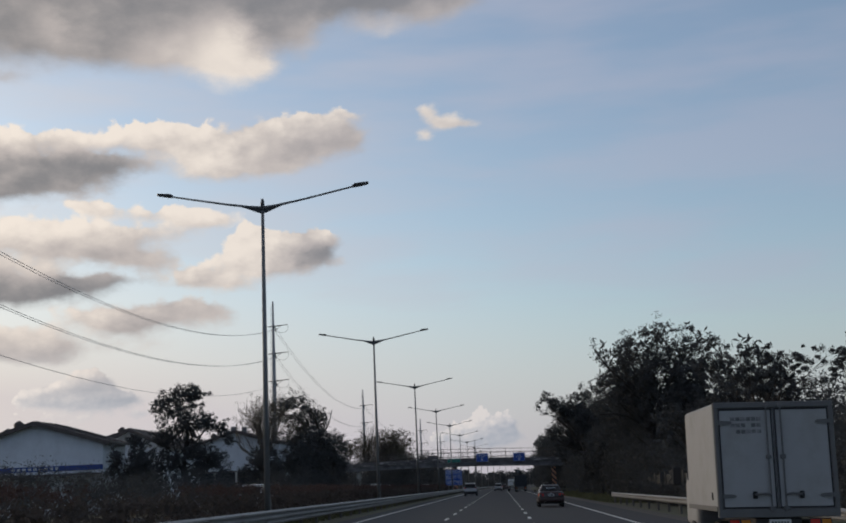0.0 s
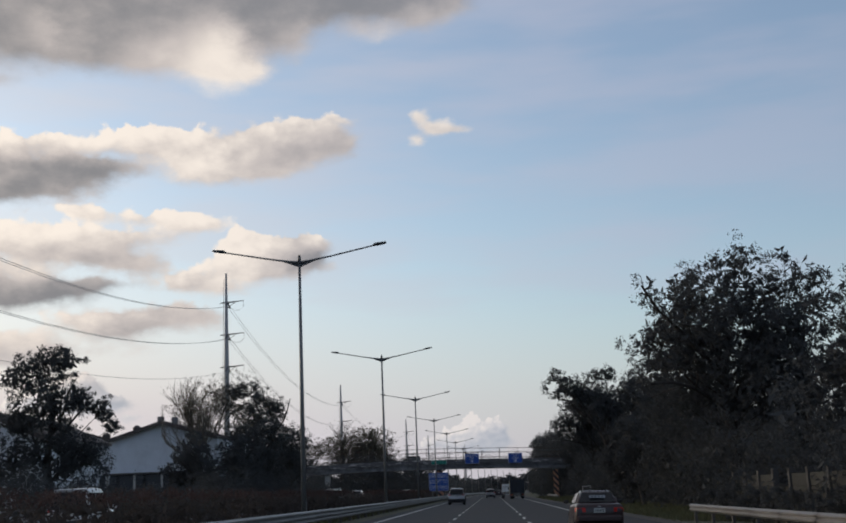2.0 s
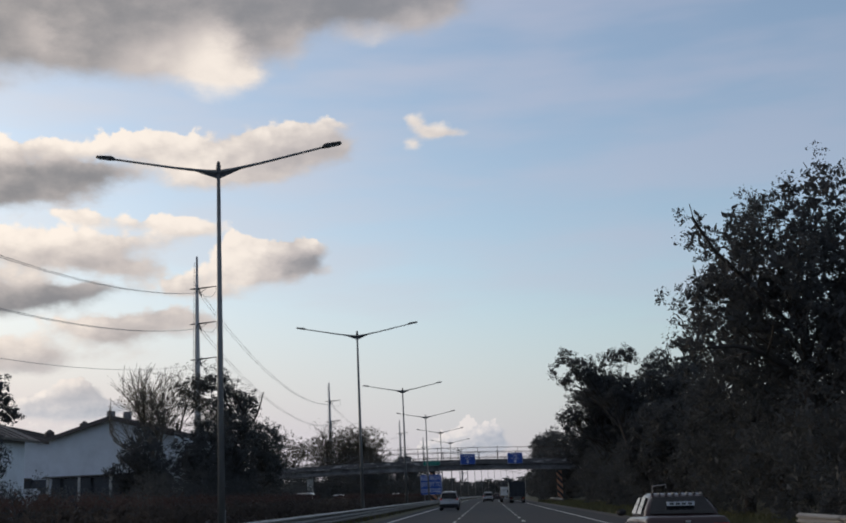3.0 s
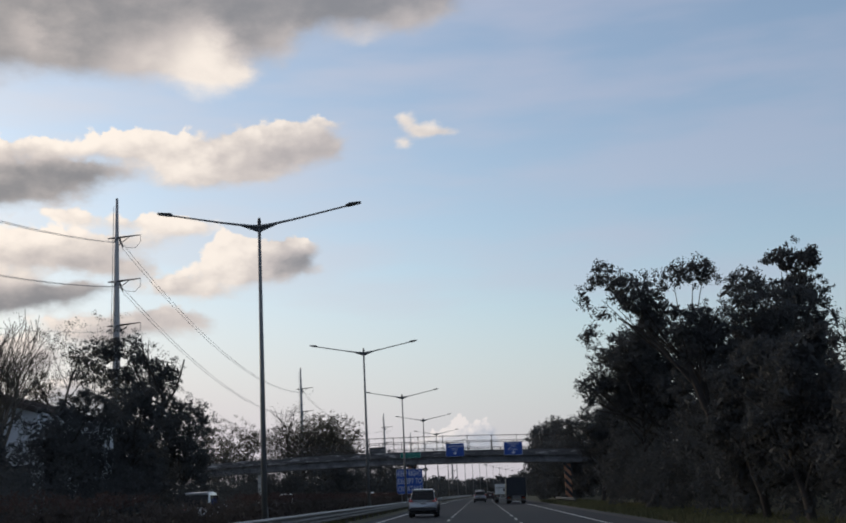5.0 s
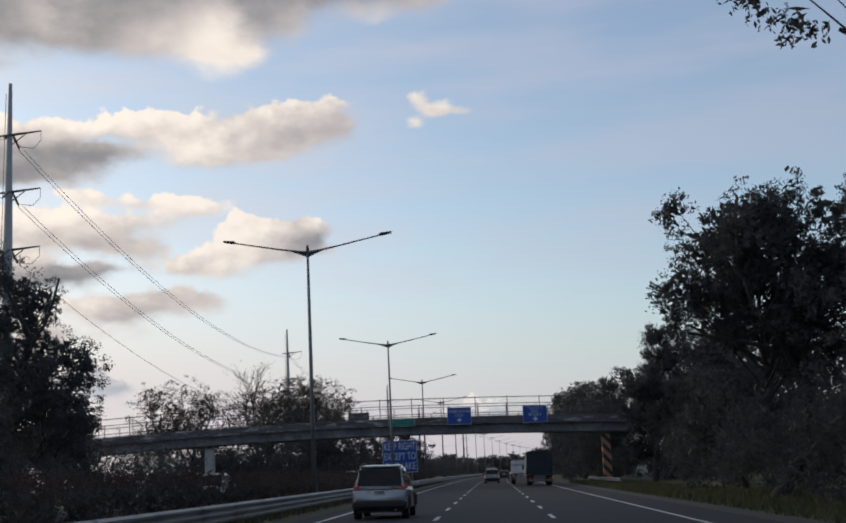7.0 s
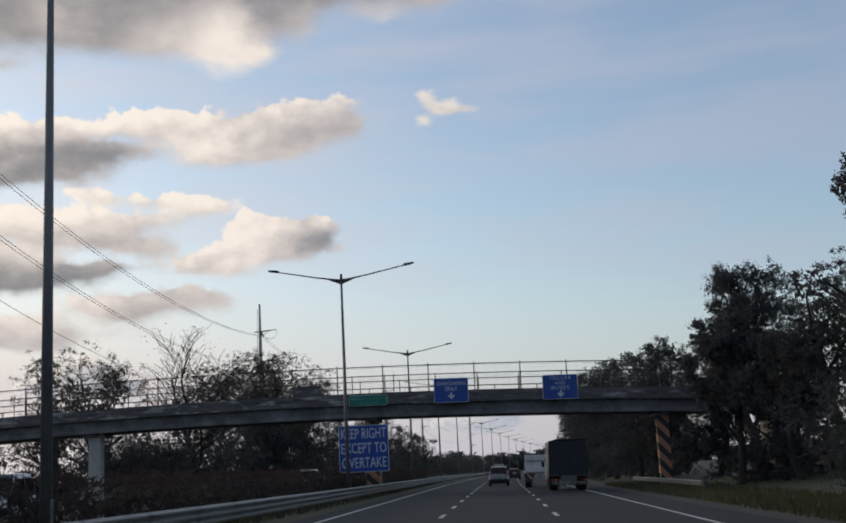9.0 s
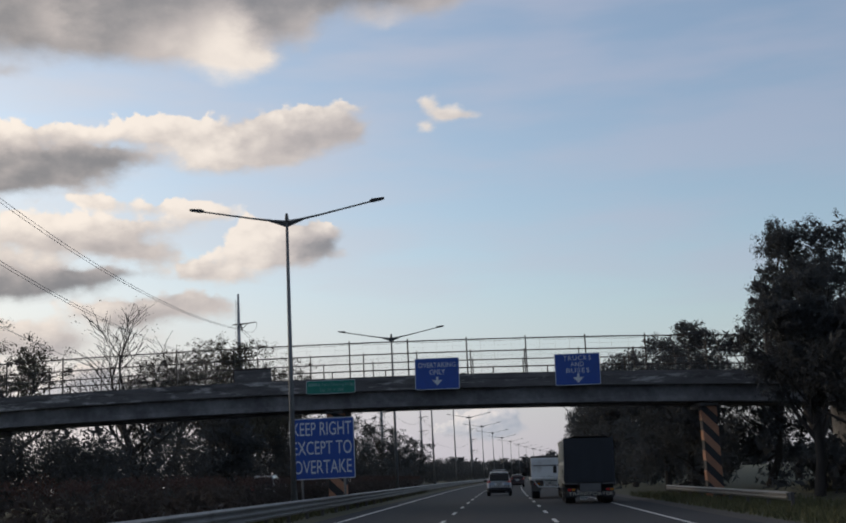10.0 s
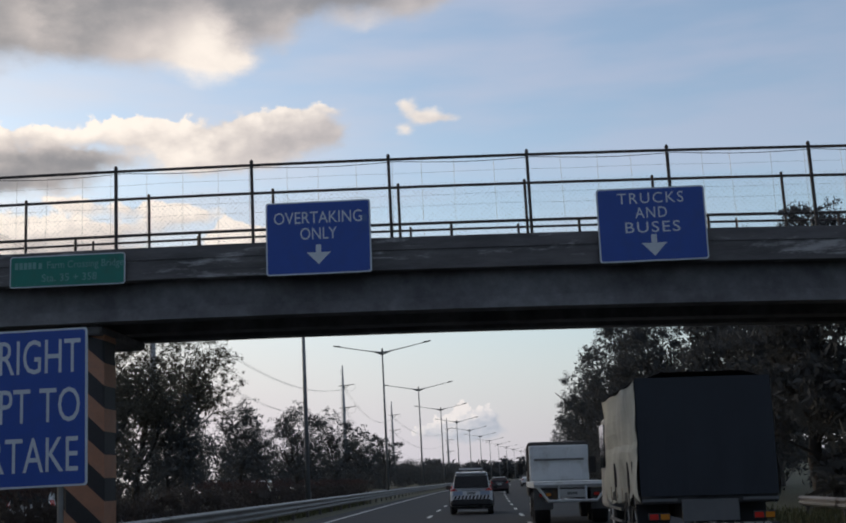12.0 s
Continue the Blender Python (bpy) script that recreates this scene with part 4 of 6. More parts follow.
def tree(name, x, y, height, radius, seed, label, leaves=40000, leaf=0.085, mat=None, lean=(0, 0), sparse=0.0, low=0.25, group="roadside trees", spread=1.0, per=60, clump=1.0, bark=None, limbs=4, droop=0.75, bottom=0.0, core=0.8, shift=0.0, bare=False, lobes=None, gap=0.0, slim=1.0):
    """A tree that stands at x, y: tapered trunk, limbs, and a crown of small leaves in uneven clumps."""
    rng = np.random.default_rng(seed)
    t = thing(name, (x, y, ground_z(x - bend(y))), label, "tree", group)
    tubes, tips = grow(rng, height, spread, lean, limbs, 3, low)
    tips = np.array(tips)
    mid, top = np.median(tips[:, :3], axis=0), np.percentile(tips[:, 2], 99)
    reach = np.percentile(np.hypot(tips[:, 0] - mid[0], tips[:, 1] - mid[1]), 82)
    S = np.array([(radius - 0.5 * clump) / reach, (radius - 0.5 * clump) / reach, (height - 0.5 * clump) / top])

    def settle(p):
        p = np.array(p, float)
        k = np.clip(p[..., 2] / mid[2], 0, 1)
        p[..., 0] -= mid[0] * k
        p[..., 1] -= mid[1] * k
        p = p * S
        r = np.hypot(p[..., 0], p[..., 1])
        f = np.where(r > radius, radius / np.maximum(r, 1e-6), 1.0)
        p[..., 0] *= f
        p[..., 1] *= f
        p[..., 2] = np.minimum(p[..., 2], height - 0.3 * clump)
        p[..., 0] += shift * np.clip(p[..., 2] / (0.6 * height), 0, 1) ** 1.3
        return p

    m = M()
    for pts, rad in tubes:
        if rad[0] < 0.045 and not (sparse or bare):
            continue
        m.tube([tuple(q) for q in settle(pts)], [max(0.02 if bare else 0.01, r) for r in rad], 6 if rad[0] > 0.06 else 3, False)
    if not (sparse or bare):
        # full crown: overlapping lobes of leaves, thinned by an uneven field so that sky shows through
        low_z = bottom or 0.24 * height
        if not lobes:
            lobes = [(shift, 0, (low_z + height) / 2, radius * 0.62)]
            for k in range(11):
                a, u = k * 2.4 + rng.uniform(-0.4, 0.4), (k + 0.6) / 11
                r = radius * rng.uniform(0.34, 0.50)
                z = low_z + r * 0.8 + (height + 0.5 - low_z - 1.8 * r) * u
                w = math.sqrt(max(0.05, 1 - (2 * u - 0.85) ** 2 * 0.75))
                reach = (radius - r) * w * rng.uniform(0.85, 1.05)
                lobes.append((shift + math.cos(a) * reach, math.sin(a) * reach, z, r))
            for k in range(9):
                bx, by, bz, r = lobes[1 + int(rng.integers(0, 11))]
                out = rng.normal(size=3)
                out = out / np.linalg.norm(out) * r * 0.95
                lobes.append((bx + out[0], by + out[1], min(height - 0.4, bz + abs(out[2])), r * rng.uniform(0.28, 0.5)))
        for bx, by, bz, r in lobes:
            z0 = 0.62 * bz
            k = min(1.0, z0 / (0.6 * height))
            m.tube([(shift * k ** 1.3, 0, z0), (0.5 * bx + 0.5 * shift * k, 0.5 * by, 0.80 * bz), (bx, by, bz)], [0.02 + 0.03 * r, 0.015 + 0.02 * r, 0.012], 5, False)
        L = np.array(lobes)
        corners = 3 if y > 255 or leaf > 0.095 else 4
        v = []
        for inner, share, size in ((False, 1.0, leaf), (True, 0.10 * core, leaf * 2.8)):
            n = int(leaves * 0.52 * share)
            per_clump = 1 if inner else 40
            want = max(4, n // per_clump)
            pick = rng.choice(len(L), want * 4, p=L[:, 3] ** 2 / np.sum(L[:, 3] ** 2))
            d = rng.normal(size=(want * 4, 3))
            d /= np.linalg.norm(d, axis=1)[:, None]
            rr = L[pick, 3] * (rng.random(want * 4) ** 0.5 * 0.72 if inner else 0.45 + 0.55 * rng.random(want * 4) ** 0.7)
            c = L[pick, :3] + d * rr[:, None] * np.array([1, slim, 0.92])
            f = np.array([noise.noise((q[0] * 0.6 + seed, q[1] * 0.6, q[2] * 0.75)) for q in c])
            c = c[(f > -0.14 + gap) & (c[:, 2] < height)][:want]
            c = np.column_stack([c, rng.uniform(0.22, 0.55, len(c)) * (clump if not inner else 0.5)])
            v.append(leaf_cloud(c, per_clump, size, rng, droop, corners))
        part("trunk", m, bark or BARK, t, smooth=True, fix=False)
        ob = new("crown", leaf_mesh("crown", np.vstack(v), mat or LEAF, corners))
        ob.parent = t
        return t
    part("trunk", m, bark or BARK, t, smooth=True, fix=False)
    ends = settle(tips[:, :3])
    ends = ends[rng.random(len(ends)) >= sparse]
    if bottom:
        ends = ends[ends[:, 2] > bottom]
    leaves = int(leaves * 0.8)
    count = max(len(ends), int(leaves / per))
    pick = np.concatenate([np.arange(len(ends)), rng.integers(0, len(ends), count - len(ends))])
    c = ends[pick] + rng.normal(size=(count, 3)) * np.array([0.6, 0.6, 0.45]) * clump
    c = np.column_stack([c, rng.uniform(0.2, 0.7, count) * clump])
    v = leaf_cloud(c, 2 if bare else max(8, int(leaves / count)), leaf, rng, droop)
    if core:
        n = int(leaves * core / 10)
        q = ends[rng.integers(0, len(ends), n)]
        hub = np.array([shift, 0, max(height * 0.5, bottom)])
        q = hub + (q - hub) * rng.uniform(0.25, 0.85, (n, 1)) + rng.normal(size=(n, 3)) * 0.4 * clump
        v = np.vstack([v, leaf_cloud(np.column_stack([q, np.full(n, 0.4)]), 1, leaf * 3.2, rng)])
    ob = new("crown", leaf_mesh("crown", v, mat or LEAF))
    ob.parent = t
    return t


def bush_row(name, spots, height, radius, seed, label, count, leaf=0.2, mat=None, category="shrubs", follow=True, per=60):
    """Uneven thicket along a line of spots (x, y)."""
    rng = np.random.default_rng(seed)
    c = []
    for x, y in spots:
        for _ in range(count):
            px, py = x + rng.normal() * radius * 0.6, y + rng.normal() * radius * 0.8
            h = height * (0.35 + 0.65 * rng.random() ** 0.7)
            off = bend(py) if follow else 0
            c.append((px + off, py, ground_z(px) + h * rng.random() ** 0.6, radius * rng.uniform(0.28, 0.55)))
    v = leaf_cloud(c, per, leaf, rng, corners=3)
    # coarse dark heart, so that little light comes through
    h = [(x, y, 0.3 + (z - 0.3) * 0.8, 0.8 * r) for x, y, z, r in c]
    v = np.vstack([v, leaf_cloud(h, max(2, per // 10), leaf * 2.4, rng, corners=3)])
    v[:, 2] = np.maximum(v[:, 2], -0.4)
    return tagged(new(name, leaf_mesh(name, v, mat or LEAF, 3)), label, category, kind="stuff")


DARK = "dense dark green roadside tree with ragged leafy crown"
tree("tree", 14.5, 106.5, 16.4, 6.8, 11, "tall full-crowned roadside tree, dark against the sky", 80000, 0.085, clump=1.1, limbs=3, low=0.3, spread=1.2, bottom=3.0, core=1.2)
tree("tree", 13.0, 149.0, 13.5, 3.7, 12, "spreading roadside tree with open leafy sprays over the verge", 46000, 0.075, clump=0.9, limbs=2, low=0.6, shift=-2.6, core=0.6, gap=0.06,
     lobes=[(-6.5, 0.0, 11.2, 1.3), (-6.1, 0.3, 12.2, 1.2), (-4.6, 0.0, 10.2, 1.3), (-2.2, 0.2, 9.4, 1.7), (0.6, 0.3, 10.8, 1.6), (1.2, 0.0, 8.8, 1.9), (-5.1, -1.0, 11.5, 1.3), (-5.8, -0.4, 10.7, 0.9), (-3.4, 0.3, 10.9, 1.5), (-1.8, 0.0, 11.9, 1.5), (-1.1, 0.6, 12.4, 1.0), (-1.3, -0.3, 9.5, 1.5), (-2.6, 1.0, 12.1, 1.1), (-5.5, 0.2, 12.4, 0.7), (-0.6, 0.0, 7.6, 1.8), (-3.0, -1.4, 9.6, 1.0), (-0.2, 0.0, 5.6, 1.9), (-1.7, -0.5, 8.3, 1.4), (-4.2, 0.6, 10.0, 1.0), (-2.4, 0.3, 9.4, 1.2)])
tree("tree", 15.4, 148.5, 11.0, 3.3, 118, DARK, 30000, 0.085, limbs=3, core=1.4, bottom=0.8)
tree("tree", 12.7, 144.5, 8.2, 2.9, 18, DARK, 26000, 0.085, limbs=3, core=1.4, bottom=0.8)
tree("tree", 12.9, 138.0, 7.8, 2.8, 19, DARK, 24000, 0.085, limbs=3, core=1.4, bottom=0.8)
tree("tree", 17.0, 153.5, 14.4, 3.8, 13, DARK, 40000, 0.085, limbs=3, core=1.2)
tree("tree", 12.4, 180.0, 14.7, 5.0, 14, "round-crowned dark roadside tree above the verge", 80000, 0.08, clump=1.05, limbs=3, low=0.35, spread=1.2, bottom=5.0, core=1.3)
tree("tree", 17.2, 178.0, 15.0, 4.8, 17, DARK, 52000, 0.085, limbs=5)
tree("tree", 15.2, 240.0, 11.4, 3.3, 116, "leafy roadside tree beside the overpass", 44000, 0.08, limbs=3, bottom=3.6, core=1.1, gap=0.03)
tree("tree", 20.4, 256.0, 17.4, 5.2, 15, "tall tree with drooping leafy branches beside the overpass", 84000, 0.085, clump=1.0, limbs=3, droop=1.1, core=1.0, bottom=6.0, gap=0.04)
tree("tree", 18.4, 237.0, 9.6, 4.0, 117, DARK, 30000, 0.085, limbs=3, bottom=2.2, core=1.3)
tree("tree", 20.5, 232.0, 13.5, 4.6, 16, DARK, 40000, 0.085, limbs=3, bottom=3.5)
tree("tree", 17.2, 212.0, 15.4, 3.7, 20, DARK, 30000, 0.085, limbs=3, bottom=0.8, core=1.3)
tree("tree", 13.4, 266.0, 12.2, 4.6, 21, "dense dark tree just beyond the overpass", 70000, 0.07, limbs=3, bottom=0.6, core=1.5)
tree("tree", 18.4, 265.0, 12.2, 4.8, 22, "dense dark tree just beyond the overpass", 56000, 0.075, limbs=3, bottom=0.6, core=1.5)
tree("tree", 23.5, 262.0, 12.0, 4.6, 23, "dense dark tree just beyond the overpass", 40000, 0.08, limbs=3, bottom=0.6, core=1.5)
for i, (x, y, h, r) in enumerate(((14.5, 62, 8.4, 2.8), (18.0, 70, 9.0, 3.0), (21.0, 60, 9.6, 3.2), (12.9, 74.5, 7.6, 2.2))):
    tree("tree", x, y, h, r, 30 + i, "thin scraggly roadside tree with sparse twiggy top", 9000, 0.085, sparse=0.4, clump=0.55, spread=0.55, core=0)
for i, (x, y, h, r) in enumerate(((20.5, 96, 13.0, 4.8), (19.0, 108, 15.4, 5.0), (19.5, 124, 12.0, 4.8), (15.6, 131, 9.0, 4.2), (14.9, 123.5, 13.4, 4.3), (20.5, 168, 12.5, 4.8), (18.5, 199, 11.5, 4.6), (14.6, 197, 8.6, 4.0), (14.8, 167, 9.0, 4.0), (15.4, 117, 8.5, 3.6))):
    tree("tree", x, y, h, r, 50 + i, DARK, 20000, 0.11, clump=1.15, bottom=0.8, limbs=3, core=1.3)
for i, (x, y, h, r) in enumerate(((14.0, 284, 13.0, 4.6), (19.0, 296, 16.0, 5.2), (13.4, 306, 14.8, 4.6), (14.2, 326, 16.5, 5.6), (14.0, 347, 17.5, 6.2), (14.6, 374, 17.0, 6.2), (14.4, 404, 16.0, 6.0), (15.0, 440, 15.0, 6.0))):
    tree("tree", x + bend(y), y, h, r, 70 + i, DARK, 34000, 0.095, clump=1.2, bottom=1.5, core=1.6)

tree("tree", -31.0, 119.0, 13.8, 4.2, 101, "upright dark tree beside the white houses", 52000, 0.08, clump=0.95, core=1.3, limbs=3,
     lobes=[(-3.0, 0, 10.8, 1.7), (-1.2, 0.5, 11.8, 1.7), (0.4, 0, 11.5, 1.6), (-1.2, 0, 8.4, 2.9), (1.6, -0.6, 8.6, 1.6), (3.2, 0, 8.0, 1.2), (3.9, 0.3, 6.8, 0.8), (-3.4, 0, 7.0, 1.7), (0, 0, 5.0, 3.0), (2.2, -0.5, 4.4, 2.2), (-3.2, 0, 4.0, 2.4)])
tree("tree", -34.8, 111.0, 7.6, 3.2, 119, "low dark leafy tree beside the first white house", 26000, 0.08, core=1.4, bottom=0.6)
tree("tree", -34.2, 171.0, 15.6, 3.8, 103, "nearly bare pale tree with fine upright twigs", 1500, 0.06, mat=LEAF_DRY, bark=TWIG, sparse=0.5, spread=0.42, per=30, clump=0.6, limbs=8, core=0, bare=True, low=0.5)
tree("tree", -31.6, 203.0, 20.6, 7.0, 104, "large dense dark tree behind the opposite carriageway", 90000, 0.10, clump=1.2, limbs=3, core=1.4,
     lobes=[(3.2, 0, 9.6, 2.9), (0.4, 1, 14.0, 2.8), (-2.8, 0, 16.0, 3.2), (-5.8, 0, 15.4, 3.3), (3.7, -1, 5.8, 2.8), (0.8, -1, 8.8, 3.8), (-3.4, 0, 9.4, 4.0), (0.5, -1, 4.2, 3.2), (-4.0, 0, 4.4, 3.4), (-1.6, 0, 12.2, 3.6)])
tree("tree", -32.4, 163.0, 8.8, 4.0, 107, "low dark leafy tree in front of the white sheds", 26000, 0.10, core=1.4, bottom=1.0)
tree("tree", -28.8, 169.0, 8.6, 3.6, 108, "low dark leafy tree in front of the white sheds", 20000, 0.10, core=1.4, bottom=0.6)
tree("tree", -29.6, 178.5, 10.4, 3.6, 109, "dense dark tree beside the white sheds", 22000, 0.10, core=1.4, bottom=0.6)
tree("tree", -29.4, 188.5, 12.0, 4.0, 120, "dense dark tree beside the white sheds", 24000, 0.10, core=1.4, bottom=0.6)
tree("tree", -27.8, 199.0, 10.0, 3.6, 105, DARK, 22000, 0.10)
tree("tree", -37.5, 190.0, 18.4, 5.2, 106, "half-bare olive tree with thin branches", 14000, 0.08, mat=LEAF_DRY, sparse=0.2, clump=1.5, core=0, per=25, limbs=5)
for i, (x, y, h, r) in enumerate(((-40.5, 268, 12.8, 4.8), (-35.8, 264, 13.4, 4.8), (-28.6, 274, 16.4, 6.0), (-33.0, 300, 15.0, 5.0), (-28.6, 316, 15.0, 4.6), (-28.0, 332, 18.6, 4.8), (-26.4, 298, 16.2, 4.4), (-29.8, 305, 15.6, 4.2))):
    tree("tree", x, y, h, r, 110 + i, "open twiggy tree with sparse leaves behind the overpass", 6000 if i == 2 else 17000 if i < 2 else 28000, 0.085, mat=LEAF_DRY, sparse=0.1, clump=1.05, per=30, limbs=8 if i == 2 else 5, spread=0.8 if i == 2 else 1.0, core=0 if i == 2 else 0.4, bare=i == 2)
for i, (x, y, h, r) in enumerate(((-25.5, 290, 9.0, 4.0), (-26.5, 318, 9.5, 4.2), (-26.0, 345, 11.0, 4.4), (-25.0, 372, 12.5, 4.6), (-25.5, 405, 13.5, 5.0), (-26.0, 440, 12.5, 5.0), (-26.5, 480, 12.0, 5.0), (-44.0, 140, 8.0, 4.0), (-41, 232, 11, 4.6), (-50.0, 262, 12, 5.0))):
    tree("tree", x + bend(y), y, h, r, 130 + i, DARK, 34000 if i < 5 else 16000, 0.075 if i < 5 else 0.12, clump=1.2, bottom=1.0, core=1.6)

bush_row("roadside_thicket", [(13.0 + 0.7 * (k % 3), 92 + 2.6 * k) for k in range(46)], 6.2, 2.0, 6, "dense dark thicket along the verge under the roadside trees", 16, 0.10, per=84)
bush_row("roadside_thicket", [(13.9 + (k % 3), 46 + 3.6 * k) for k in range(13)], 4.2, 1.7, 18, "dense dark scrub behind and over the boundary wall", 26, 0.09, per=80)
bush_row("roadside_thicket", [(16.5 + (k % 3), 46 + 4.2 * k) for k in range(40)], 6.2, 3.0, 7, "dense dark thicket under the roadside trees", 20, 0.14)
bush_row("roadside_thicket", [(21.5 + 2 * (k % 3), 40 + 6 * k) for k in range(34)], 8.5, 4.0, 8, "tall dense dark thicket behind the roadside trees", 22, 0.15, per=80)
bush_row("wall_scrub", [(11.6, 54 + 1.6 * k) for k in range(27)], 1.7, 0.75, 24, "dark weeds and scrub in front of the boundary wall", 12, 0.07)
bush_row("far_thicket", [(14.0 + (k % 3), 262 + 6 * k) for k in range(90)], 7.0, 3.4, 9, "dark roadside thicket beyond the overpass", 13, 0.19, per=130)
bush_row("opposite_thicket", [(-27.0 - 1.2 * (k % 3), 52 + 4.2 * k) for k in range(24, 41)], 4.9, 2.4, 10, "dark thicket beyond the opposite carriageway", 40, 0.085, per=90)
bush_row("opposite_thicket", [(-27.0 - 1.2 * (k % 3), 52 + 4.2 * k) for k in range(17)], 3.9, 2.0, 11, "low dark thicket in front of the white houses", 36, 0.075, per=80)
bush_row("opposite_thicket", [(-27.0 - 2.5 * (k % 3), 256 + 6 * k) for k in range(80)], 7.5, 3.6, 12, "dark thicket beyond the opposite carriageway behind the overpass", 14, 0.16, per=120)
bush_row("opposite_thicket", [(-31.0 - 2.5 * (k % 4), 254 + 3 * k) for k in range(18)], 6.4, 2.8, 16, "dense dark scrub behind the overpass", 20, 0.11, per=120)
bush_row("opposite_thicket", [(-27.0 - 1.2 * (k % 3), 122 + 4.2 * k) for k in range(8)], 2.6, 1.8, 20, "low dark scrub beyond the opposite carriageway", 40, 0.10)
bush_row("far_woods", [(-60 + 9 * k, 900 + 30 * math.sin(k)) for k in range(50)], 13.0, 10.0, 14, "distant dark wooded skyline", 7, 1.4, follow=False)
bush_row("far_woods", [(-400 + 14 * k, 1000 + 40 * math.sin(k * 1.3)) for k in range(60)], 11.0, 11.0, 15, "distant dark wooded skyline", 5, 1.5, follow=False)


def hedge(ys, seed):
    rng = np.random.default_rng(seed)
    c = []
    for y in np.arange(ys[0], ys[1], 0.55):
        for x in (-10.9, -11.5, -12.1):
            c.append((x + bend(y) + rng.normal() * 0.15, y + rng.normal() * 0.2, ground_z(x) + rng.uniform(0.25, 1.35), rng.uniform(0.35, 0.55)))
    v = leaf_cloud(c, 48, 0.058, rng)
    q = [(-11.5 + bend(y) + rng.normal() * 0.25, y, ground_z(-11.5) + rng.uniform(0.2, 1.15), 0.3) for y in np.arange(ys[0], ys[1], 0.2)]
    v = np.vstack([v, leaf_cloud(q, 6, 0.22, rng)])
    tagged(new("median_hedge", leaf_mesh("median_hedge", v, HEDGE)), "clipped dark median hedge behind the guard rail", "hedge", kind="stuff")
    c = [(x + bend(y) + rng.normal() * 0.2, y, ground_z(x) + rng.uniform(1.35, 1.62), 0.3) for y in np.arange(ys[0], ys[1], 0.6) for x in (-11.0, -11.7) if noise.noise((y * 0.04, seed, 0)) > -0.25]
    v = leaf_cloud(c, 46, 0.048, rng)
    tagged(new("hedge_tips", leaf_mesh("hedge_tips", v, HEDGE_RED)), "reddish new growth on top of the median hedge", "hedge", kind="stuff")


hedge((6, 330), 3)


def grass(xs, ys, count, seed, height, label):
    rng = np.random.default_rng(seed)
    y = rng.uniform(ys[0], ys[1], count)
    x = rng.uniform(xs[0], xs[1], count)
    z = np.array([ground_z(a) for a in x])
    x = x + np.array([bend(b) for b in y])
    h = height * rng.uniform(0.5, 1.3, count)
    w = rng.uniform(0.015, 0.035, count)
    lean = rng.normal(size=(count, 2)) * 0.4 * h[:, None]
    a = rng.uniform(0, math.pi, count)
    dx, dy = np.cos(a) * w, np.sin(a) * w
    v = np.stack([np.column_stack([x - dx, y - dy, z]), np.column_stack([x + dx, y + dy, z]), np.column_stack([x + dx * 0.3 + lean[:, 0], y + dy * 0.3 + lean[:, 1], z + h]), np.column_stack([x - dx * 0.3 + lean[:, 0], y - dy * 0.3 + lean[:, 1], z + h])], axis=1).reshape(-1, 3)
    tagged(new("grass", leaf_mesh("grass", v, GRASS)), label, "grass", kind="stuff")


grass((8.3, 14.0), (90, 262), 30000, 21, 0.28, "rough green verge grass beside the shoulder")
grass((-10.8, -7.75), (12, 300), 26000, 22, 0.42, "unmown dark grass in the median")

# grassy fill that carries the bridge approach
def embankment(x0, x1, toe, label):
    m = M()
    rings = []
    n = 14
    for i in range(n + 1):
        u = i / n
        x = x0 + (x1 - x0) * u
        top = -0.4 + (deck(max(-70, min(19.5, x))) - 0.1 + 0.4) * min(1.0, u / 0.42)
        w = 3.4 + (toe) * (top + 0.4) / 6.5
        rings.append([(x, 248.5 - w, -0.45), (x, 248.5 - 3.2, top), (x, 248.5 + 3.2, top), (x, 248.5 + w, -0.45)])
    m.loft(rings)
    return tagged(part("embankment", m, SOIL), label, "embankment", kind="structure")


embankment(15.5, 60.0, 8.0, "grassy earth fill of the bridge approach")
embankment(-66.0, -120.0, 8.0, "grassy earth fill of the far bridge approach")
bush_row("embankment_shrubs", [(17 + 1.6 * k, 243.0 - 0.3 * (k % 4)) for k in range(12)], 3.4, 2.2, 17, "shrubs on the grassy bridge fill", 14, 0.2, follow=False)

# ---------------------------------------------------------------- precast wall on the verge
wall = thing("boundary_wall", (0, 0, 0), "precast concrete boundary wall with pale posts, partly overgrown", "wall")
# posts and slabs wear colours darkened for the tree shade
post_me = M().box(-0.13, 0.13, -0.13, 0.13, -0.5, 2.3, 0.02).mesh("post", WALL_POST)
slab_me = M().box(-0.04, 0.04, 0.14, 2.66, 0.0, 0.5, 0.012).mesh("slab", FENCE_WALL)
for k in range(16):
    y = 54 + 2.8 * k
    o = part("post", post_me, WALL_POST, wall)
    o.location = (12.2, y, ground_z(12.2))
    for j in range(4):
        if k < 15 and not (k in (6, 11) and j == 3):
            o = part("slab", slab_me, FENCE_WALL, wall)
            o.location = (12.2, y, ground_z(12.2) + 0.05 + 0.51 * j)


